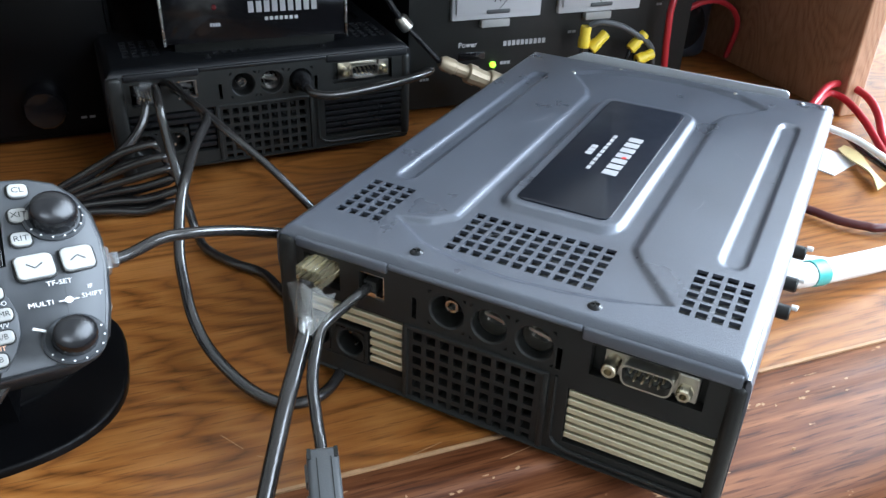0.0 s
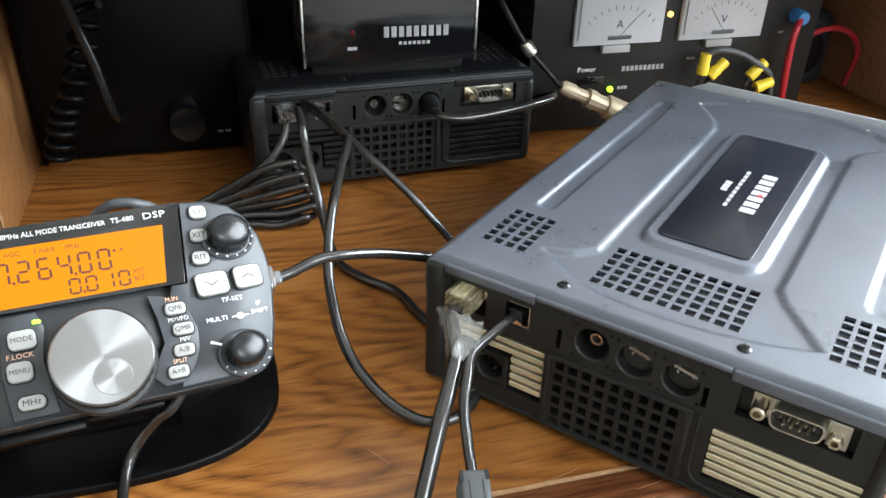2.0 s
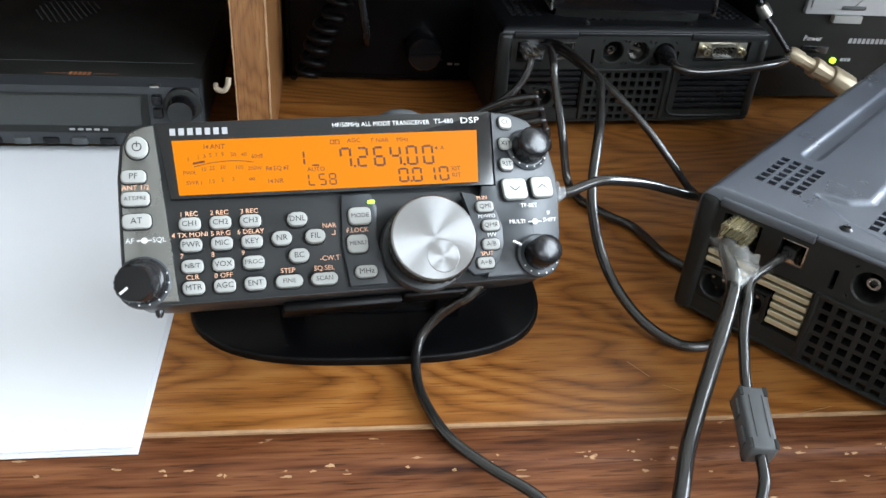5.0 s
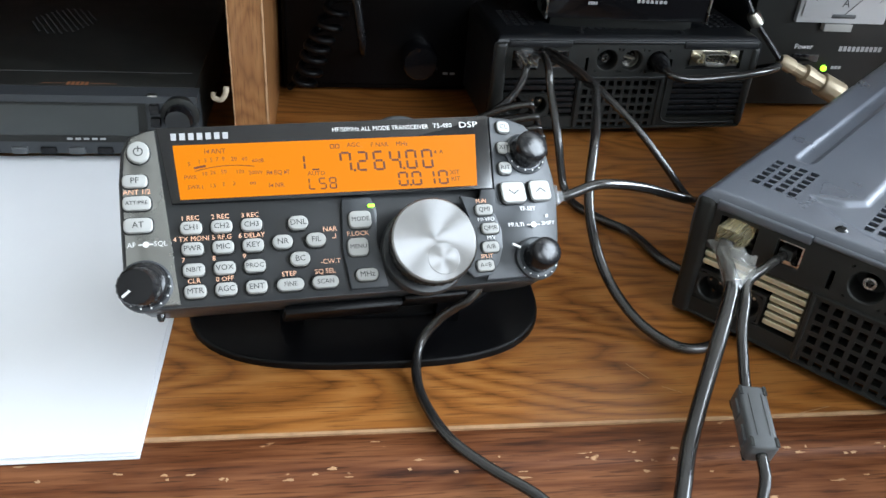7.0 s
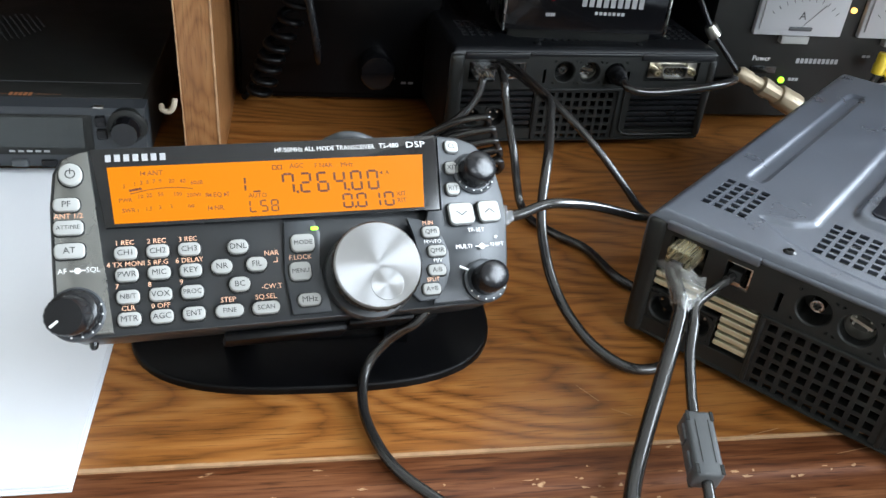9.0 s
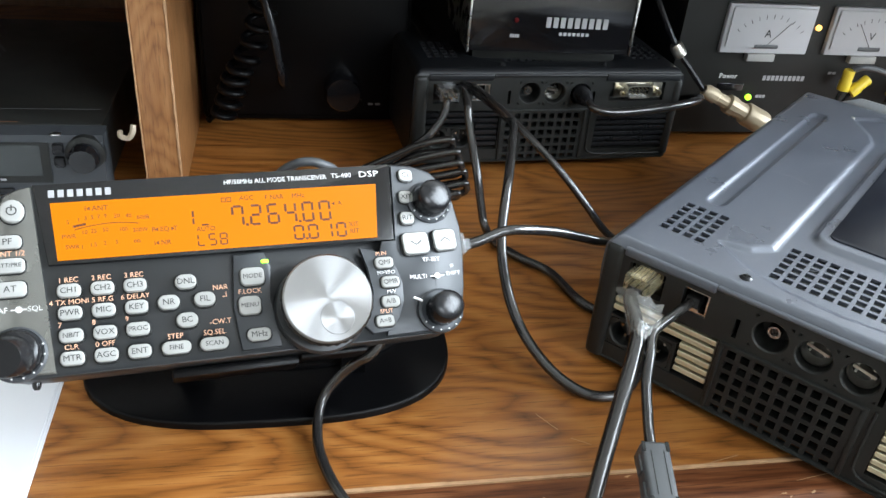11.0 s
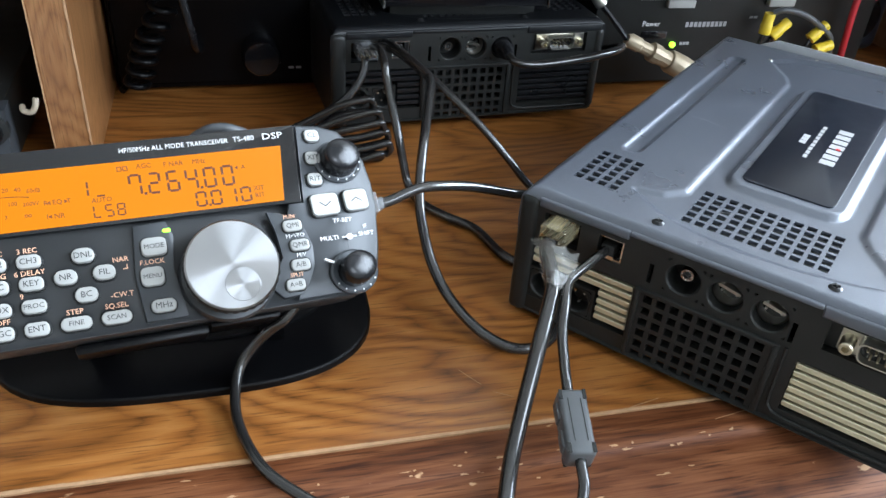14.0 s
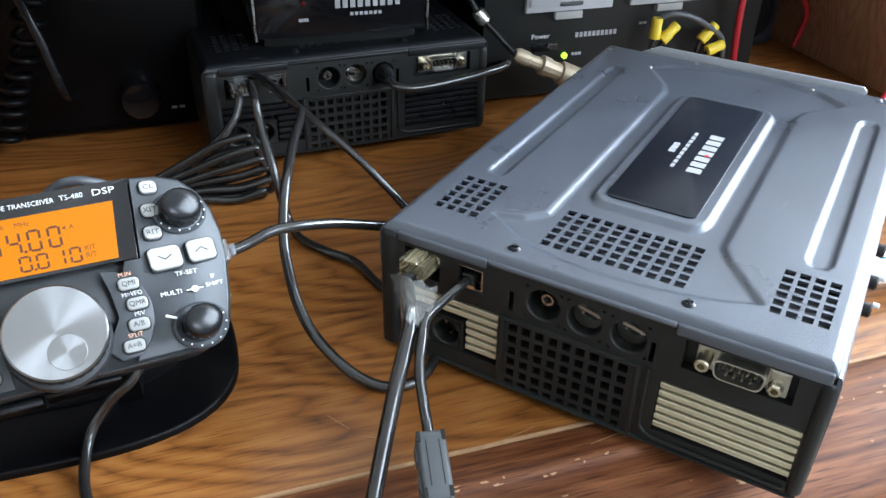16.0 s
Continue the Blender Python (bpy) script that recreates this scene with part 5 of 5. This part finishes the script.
# car-type radio in the compartment beyond the divider, on the paper's far end
rad = thing("mobile_radio", "black mobile radio with a dark display and grey trim", "radio", Matrix.Translation(dk(-395, 222, 4)) @ pose(0, 0, 0, 0, 0, 48.2))
part("cabinet", box(B(), 0.004, 0.186, 0.012, 0.20, 0.002, 0.0385, 0.002), RADIO_CASE, rad)
fr = B()
loft(fr, [[(x, y, z) for y, z in ((0.012, 0.002), (-0.004, 0.004), (-0.006, 0.012), (-0.0028, 0.0345), (0.0005, 0.0372), (0.012, 0.0380))] for x in (0.0, 0.004, 0.184, 0.188)])
part("front_frame", fr, SLATE, rad, "grey front frame", 30)


def sloped(x0, x1, y_out, z0, z1):
    f = lambda z: -0.006 + (z - 0.012) * 0.154
    return loft(B(), [[(x, y, z) for y, z in ((f(z0) - y_out, z0), (f(z1) - y_out, z1), (f(z1) + 0.001, z1), (f(z0) + 0.001, z0))] for x in (x0, x1)])


part("display_surround", sloped(0.056, 0.1605, 0.0008, 0.0125, 0.0345), BLACK, rad)
part("display", sloped(0.062, 0.156, 0.0012, 0.0165, 0.0332), SCREEN, rad, "unlit grey display")
front_print(rad, ((0.128, 0.0147, 0.022, 0.0012, 5, 0.35),), LOGO_INK, 0.0072)
for k, z in enumerate((0.0315, 0.0240)):
    part("side_key", box(B(), 0.1625, 0.168, -0.0065, 0.0, z - 0.003, z + 0.003, 0.001), RUBBER, rad)
part("key_tip", box(B(), 0.1612, 0.1665, -0.0005, 0.0035, 0.0368, 0.0380, 0.0004), STEEL, rad)
part("tuning_knob", lathe(B(), [(0.0078, 0), (0.0078, 0.009), (0.0068, 0.012), (0.0004, 0.0128)], 32, Matrix.Translation((0.1785, -0.001, 0.0275)) @ pose(0, 0, 0, 90), 14, 0.05), GLOSS, rad)
part("knob_well", lathe(B(), [(0.0105, 0), (0.0105, 0.004), (0.0085, 0.005)], 32, Matrix.Translation((0.1785, 0.0, 0.0275)) @ pose(0, 0, 0, 90)), BLACK, rad)
for k in range(11):
    part("front_key", box(B(), 0.010 + k * 0.0152, 0.0185 + k * 0.0152, -0.0068, -0.003, 0.0045, 0.0088, 0.0008), GREY_PLASTIC if k % 2 else RUBBER, rad)
tl = B()
box(tl, 0.0365, 0.1810, 0.0330, 0.0334, 0.0384, 0.0387)
part("top_line", tl, GREY_PLASTIC, rad)
lg = bars(B(), 0.1215, 0.0, 0.0125, 0.0042, 5, 0.3, 0.0, 0.0002)
box(lg, 0.102, 0.1145, -0.0002, 0.0002, 0, 0.00015)
box(lg, 0.128, 0.142, -0.0002, 0.0002, 0, 0.00015)
bmesh.ops.transform(lg, matrix=Matrix.Translation((0, 0.0150, 0.0384)), verts=lg.verts)
part("emblem", lg, DIM_ORANGE, rad, "small orange emblem")
dots = B()
for i in range(-9, 10):
    for j in range(-6, 7):
        if (i / 9.2) ** 2 + (j / 6.4) ** 2 < 1 and (i + j) % 2 == 0:
            lathe(dots, [(0.0007, 0.0), (0.0007, 0.0005)], 6, Matrix.Translation((0.086 + i * 0.0021, 0.126 + j * 0.0042, 0.0383)))
part("speaker_holes", dots, GREY_PLASTIC, rad, "oval patch of speaker perforations")
hk = tube(B(), [dk(-197.5, 220, 44.5), dk(-196.8, 217, 43.2), dk(-193, 216, 42.6), dk(-190.6, 216.5, 45.5), dk(-189.9, 218, 49.5)], 0.0015, 10)
tagged(part("bent_hook", hk, BEIGE, None), "bent pale wire end beside the divider", "hook")

# papers
pp = thing("paper_sheets", "small stack of blank white paper sheets", "paper", DESK @ pose(-0.2005, -0.0085, 0, 0, 0, 0.4))
for k in range(3):
    bm = B()
    n = 14
    rows = []
    for i in range(n + 1):
        y = 0.232 * i / n
        rows.append([(-0.212 + 0.212 * j / 10 - k * 0.0006, y + k * 0.0007, 0.0006 + k * 0.0009 + 0.0006 * math.sin(3 * y / 0.232 + j * 0.4 + k) * (1 if j < 9 else 0.4)) for j in range(11)])
    vs = [[bm.verts.new(p) for p in r] for r in rows]
    for a, b in zip(vs, vs[1:]):
        for j in range(10):
            bm.faces.new((a[j], a[j + 1], b[j + 1], b[j]))
    ext = bmesh.ops.extrude_face_region(bm, geom=bm.faces[:])["geom"]
    for g in ext:
        if isinstance(g, bmesh.types.BMVert):
            g.co.z += 0.0005
    part("sheet", bm, PAPER, pp, "", 60)

# ---- cables on the desk ----
RJ = Vector((0.0207, 0.0, 0.0515))


def rj_plug(parent, M, mat=CLEAR):
    bm = B()
    box(bm, -0.0058, 0.0058, -0.0095, 0.004, -0.004, 0.0032, 0.0002, 1, M)
    box(bm, -0.0032, 0.0032, -0.0100, 0.002, 0.0038, 0.0050, 0.0002, 1, M @ pose(0, 0, 0, 5))
    p = part("plug", bm, mat, parent, "clear modular plug", 35)
    c = B()
    for k in range(6):
        box(c, -0.0044 + k * 0.0016, -0.0036 + k * 0.0016, -0.011, 0.003, -0.0010 - 0.001 * (k % 2), 0.0002 - 0.001 * (k % 2), m=M)
    part("contact_row", c, GOLD, p)
    return p


e = thing("panel_cable", "thick black cable taped at a clear modular plug", "cable", Matrix())
part("jacket", tube(B(), [RJ + Vector((0, -0.009, 0.0005)), RJ + Vector((0.0005, -0.0125, -0.004)), dk(25, 30, 46), dk(20.5, 20, 42), dk(14, 9, 35), dk(8, -1, 26), dk(2, -11, 16), dk(-4, -22, 7), dk(-10, -36, 1), dk(-18, -54, -10), dk(-26, -68, -32), dk(-30, -74, -80)], 0.0031, 12), CABLE, e)
rj_plug(e, Matrix.Translation(RJ + Vector((0, 0.001, 0.0015))) @ pose(0, 0, 0, 0, 0, 0))
bm = B()
rng2 = random.Random(7)
rows = []
for i in range(9):
    s = i / 8
    row = []
    for j in range(9):
        q = j / 8 - 0.5
        x = RJ.x + 0.003 + 0.011 * s + q * (0.022 - 0.014 * s) + 0.004 * max(0.0, q) * math.sin(3 * s)
        y = RJ.y - 0.0105 - 0.018 * s - 0.0040 * math.cos(q * 2.6) + rng2.uniform(-0.0013, 0.0013)
        z = RJ.z + 0.0005 - 0.0065 * s + 0.0035 * math.cos(q * 2.6) + rng2.uniform(-0.0013, 0.0013) - 0.004 * abs(q)
        row.append((x, y, z))
    rows.append(row)
vs = [[bm.verts.new(p) for p in r] for r in rows]
for a, b in zip(vs, vs[1:]):
    for j in range(8):
        bm.faces.new((a[j], a[j + 1], b[j + 1], b[j]))
part("tape", bm, TAPE, e, "crumpled strip of clear tape", 60)

f = thing("microphone_cable", "black cable with a grey ferrite clip leading over the desk edge", "cable", Matrix())
F0, F1 = Vector(dk(21, -8, 21.5)), Vector(dk(17, -33, 15))
part("jacket", tube(B(), [(0.0415, 0.006, 0.0500), (0.0405, -0.003, 0.0495), (0.0390, -0.010, 0.0480), dk(31.5, 29, 46), dk(26, 18, 44), dk(22.7, 10, 38), dk(21.7, 2, 30), F0, F1, dk(15.5, -42, 10), dk(10, -50, 1), dk(-4, -54, -7), dk(-30, -56, -9), dk(-52, -43, -3),
                         dk(-63, -32, 0), dk(-78, -20, 1.5), dk(-91, -5, 2.6), dk(-98.5, 17, 3), dk(-99, 34, 5), dk(-96, 42.5, 10), dk(-90, 44, 18), dk(-84, 42, 26), dk(-78.5, 40, 32), dk(-73, 43, 38), dk(-66, 52, 42)], 0.0021, 12), CABLE, f)
FM = along(F0, F1)
FL = (F1 - F0).length
fer = part("ferrite_clip", box(B(), -0.0053, 0.0053, -0.0053, 0.0053, 0.0, FL, 0.0017, 3, FM), GREY_PLASTIC, f, "grey snap-on ferrite case", 50)
for x in (-0.0021, 0.0026):
    for y in (-0.0053, 0.0053):
        part("seam", box(B(), x - 0.00018, x + 0.00018, y - 0.0001, y + 0.0001, 0.004, FL - 0.005, m=FM), BLACK, fer)
for z0 in (0.0004, FL - 0.0044):
    for x in (-0.0051, 0.0037):
        for y in (-0.0055, 0.0051):
            part("latch", box(B(), x, x + 0.0014, y, y + 0.0004, z0, z0 + 0.004, 0.0001, 1, FM), BLACK, fer)
for z0 in (0.004, FL - 0.011):
    part("hinge_tab", box(B(), -0.0061, -0.0045, -0.0026, 0.0026, z0, z0 + 0.007, 0.0006, 2, FM), GREY_PLASTIC, fer)
part("plug_boot", box(B(), 0.0386, 0.0444, 0.001, 0.008, 0.0474, 0.0526, 0.0008), BLACK, f)

pj = DI @ Vector((0.103, -0.0015, -0.0165)) * 1000
cable("control_cable", "black control cable from the panel to the transceiver", [dk(*pj), dk(pj.x + 6, pj.y + 2, pj.z + 0.5), dk(-18, 85, 59.5), dk(-7, 88.5, 58), dk(9, 95, 52.8), dk(26, 101, 45.6), dk(37, 105, 41), dk(56, 125, 29), dk(100, 165, 12), dk(150, 210, 4)], 0.0023)
cable("loop_cable", "black cable looping down from the rear transceiver onto the desk", [dk(1, 256, 57), dk(4, 240, 60), dk(12, 208, 60), dk(12, 193, 61.5), dk(3.5, 162, 63), dk(-3.7, 136, 60), dk(-8, 122, 54), dk(-10.5, 113, 45), dk(-12, 104, 38), dk(-12, 95, 31), dk(-11, 82, 23.5), dk(-7.2, 69, 16), dk(0.5, 58, 8), dk(8.4, 48, 4.5), dk(18, 41, 3), dk(30, 41, 3), dk(40, 49, 3.5), dk(50, 66, 3.5)], 0.0024)
cable("straight_cable", "thin black cable stretched between the two transceivers", [dk(-4, 259, 60), dk(-1, 246, 64), dk(5, 222, 65), dk(13, 204, 61.5), dk(26, 184, 52.5), dk(39, 174, 40.5), dk(52, 165, 26), dk(62, 158, 14.5), dk(76, 150, 5)], 0.0021)
cable("low_cable", "black cable dropping from the rear transceiver and lying on the desk", [dk(-9, 250, 60), dk(-9, 232, 66), dk(-8.5, 219, 63), dk(-8, 213, 55), dk(-6.8, 203, 44.5), dk(-4.8, 192, 31), dk(-2.5, 186, 16), dk(-0.5, 180, 6), dk(3, 167, 3), dk(14, 150, 3), dk(26, 136, 3), dk(34, 110, 3), dk(48, 90, 3)], 0.0024)
g = thing("network_cable", "black cable with a clear modular plug in the rear transceiver", "cable", Matrix())
part("jacket", tube(B(), [dk(-16, 251, 56), dk(-15, 247, 52), dk(-18.5, 242, 44), dk(-27.7, 236, 35), dk(-40, 232, 28), dk(-52, 231, 21), dk(-72, 230, 11), dk(-100, 225, 5)], 0.0025), CABLE, g)
rj_plug(g, BODY2 @ Matrix.Translation((0.0207, 0.0, 0.0535)), CLEAR_GREY)
part("audio_plug", lathe(B(), [(0.0058, 0), (0.0058, 0.010), (0.0045, 0.016), (0.0028, 0.020)], 20, BODY2 @ Matrix.Translation((0.1085, 0.006, 0.050)) @ pose(0, 0, 0, 90)), RUBBER, g)
a0 = BODY2 @ Vector((0.1085, -0.012, 0.050))
cable("audio_cable", "black cable plugged into a round socket of the rear transceiver", [a0, BODY2 @ Vector((0.1115, -0.0185, 0.0475)), BODY2 @ Vector((0.125, -0.021, 0.0460)), BODY2 @ Vector((0.155, -0.020, 0.0480)), BODY2 @ Vector((0.180, -0.014, 0.0495)), BODY2 @ Vector((0.193, 0.002, 0.046)), BODY2 @ Vector((0.199, 0.06, 0.02))], 0.0026)
# hank of spare cable behind the panel
hank = thing("cable_hank", "flattened hank of spare black cable lying on the desk", "cable", Matrix())
rng3 = random.Random(11)
for ue, zt, zb, vv in ((-13, 38.5, 29, 226), (-9, 31.5, 21.5, 224), (-7, 25, 15, 222.5), (-4, 18.5, 9, 224), (-3, 12, 2.8, 221), (-9, 7, 2.6, 217)):
    left = -92 + rng3.uniform(-7, 7)
    r, mid, high, low = (zt - zb) / 2, (zt + zb) / 2, 5 + zt * 0.12, 2.6
    end = [dk(ue - r + r * math.cos(a), vv + 1.5 - 1.5 * math.sin(a), mid + r * math.sin(a)) for a in (-1.2, -0.6, 0.0, 0.6, 1.2)]
    top = [dk(ue - r - 14, vv + 1, zt - 4), dk(ue - r - 34, vv + 3, zt * 0.6 + 1), dk(left + 12, vv + 5, high), dk(left, vv + 9, (high + low) / 2), dk(left + 10, vv + 13, low)]
    bottom = [dk(ue - r - 38, vv + 10, low + zb * 0.25), dk(ue - r - 16, vv + 6, max(2.6, zb - 4))]
    pts = end + top + bottom
    part("loop", tube(B(), pts + pts[:1], 0.0022, 9, 6), CABLE, hank, "", 60)
# grey instead of cable black: the glint on the arch is in its colour
cable("arched_lead", "black lead coloured grey for its sheen, arching up behind the control panel", [dk(-70, 196, 3), dk(-76, 182, 22), dk(-85, 168, 46), dk(-92, 162, 53.5), dk(-99, 161, 55.5), dk(-106, 162, 53.5), dk(-114, 168, 44), dk(-120, 180, 20), dk(-124, 192, 3)], 0.0024, GREY_PLASTIC)
# dim things in the middle compartment
coil = B()
pts = []
spine = smooth_path([dk(-118, 306, 110), dk(-122, 304, 92), dk(-126, 302, 76), dk(-132, 300, 62), dk(-139, 299, 50), dk(-143, 300, 40), dk(-147, 304, 26), dk(-153, 312, 12)], 24)
for k, c in enumerate(spine[::2]):
    a = 2 * math.pi * k / 8
    pts.append(c + DESK.to_3x3() @ Vector((0.0075 * math.cos(a), 0.0075 * math.sin(a), 0)))
tagged(part("coiled_cord", tube(coil, pts, 0.0022, 8, 2), STAND, None, "", 60), "black coiled microphone cord hanging in the hutch", "cable")
cable("hanging_lead", "grey-black lead hanging in the hutch", [dk(-129, 282, 140), dk(-125, 286, 118), dk(-121.7, 290, 100), dk(-116.9, 290, 79.7), dk(-113.2, 291, 56), dk(-112, 300, 44), dk(-111, 316, 36), dk(-110.5, 334, 33)], 0.0026, RUBBER)
dv = thing("dark_receiver", "black glossy set standing deep in the hutch", "radio", Matrix.Translation(dk(-166, 333, 0)) @ pose(0, 0, 0, 0, 0, 48.2))
part("cabinet", box(B(), 0.0, 0.140, 0.0, 0.17, 0.003, 0.142, 0.004), STAND, dv)
part("front_plate", box(B(), 0.003, 0.137, -0.003, 0.0, 0.008, 0.138, 0.002), STAND, dv)
part("knob", lathe(B(), [(0.013, 0), (0.013, 0.014), (0.011, 0.017), (0.0004, 0.0175)], 32, Matrix.Translation((0.094, -0.003, 0.030)) @ pose(0, 0, 0, 90), 20, 0.03), GLOSS, dv)
for x in (0.015, 0.125):
    part("foot", lathe(B(), [(0.006, 0), (0.006, 0.0035)], 12, Matrix.Translation((x, 0.02, 0))), RUBBER, dv)
front_print(dv, ((0.117, 0.0175, 0.010, 0.0016, 2, 0.3),), LOGO_INK, 0.0032)

# ---- leads and tape on the bright side of the desk ----
wc = thing("white_cable", "white cable wrapped with teal tape", "cable", Matrix())
part("jacket", tube(B(), [dk(244, 46, 16), dk(262, 41, 14), dk(282, 42, 12), dk(330, 46, 9), dk(400, 52, 8), dk(480, 70, 8)], 0.0062, 14), WHITE_CABLE, wc)
part("tape_band", tube(B(), [dk(271, 41, 13.3), dk(276, 41.4, 12.6), dk(280, 41.8, 12.2)], 0.0066, 16), TEAL, wc)
part("side_lead", tube(B(), [dk(240, 60, 26), dk(258, 52, 20), dk(275, 49, 15), dk(290, 48, 11)], 0.0034, 12), WHITE_CABLE, wc)
cable("brown_lead", "dark brown lead lying beside the transceiver", [dk(318, 140, 4), dk(326, 122, 4), dk(335, 105, 4), dk(341, 92, 4), dk(351, 82, 4), dk(361, 77, 4), dk(420, 66, 4), dk(480, 68, 4)], 0.0026, MAROON)
cable("red_wire", "red wire bent over behind the transceiver", [dk(398, 192, 16), dk(425, 211, 22), dk(455, 230, 24), dk(474, 233, 22), dk(478, 216, 19), dk(470, 195, 14), dk(452, 168, 6), dk(440, 140, 4)], 0.0028, RED)
cable("red_wire", "red wire bent over behind the transceiver", [dk(400, 188, 10), dk(430, 214, 15), dk(458, 232, 17), dk(466, 222, 15), dk(457, 193, 11), dk(446, 166, 5), dk(432, 140, 4)], 0.0026, RED)
cable("white_lead", "pale lead beside the red wires", [dk(360, 178, 22), dk(385, 170, 26), dk(402, 150, 22), dk(415, 125, 14), dk(450, 100, 6)], 0.0022, WHITE_CABLE)
cable("dark_lead", "dark lead crossing the desk", [dk(440, 190, 4), dk(430, 170, 5), dk(424, 150, 5), dk(420, 125, 5), dk(425, 100, 4), dk(470, 80, 4)], 0.0022)
ot = B()
vs = []
for i in range(9):
    p = smooth_path([dk(423, 176, 2), dk(415, 152, 4), dk(407, 132, 4), dk(397, 112, 2)], 3)[i]
    q = DESK.to_3x3() @ Vector((0.0045 + 0.0012 * math.sin(i * 0.9), 0.002, 0.0006 * math.sin(i * 0.8)))
    vs.append((ot.verts.new(p - q), ot.verts.new(p + q)))
for a, b in zip(vs, vs[1:]):
    ot.faces.new((a[0], a[1], b[1], b[0]))
ext = bmesh.ops.extrude_face_region(ot, geom=ot.faces[:])["geom"]
for v in ext:
    if isinstance(v, bmesh.types.BMVert):
        v.co.z += 0.0008
tagged(part("masking_tape", ot, OLD_TAPE, None), "torn strip of yellowed masking tape on the desk", "tape")
nt = part("paper_slip", box(B(), -0.018, 0.018, -0.022, 0.022, 0.0, 0.0008), PAPER, None, "", None, DESK @ pose(0.398, 0.172, 0.0, 0, 0, 20))
tagged(nt, "small white paper slip on the desk", "paper")
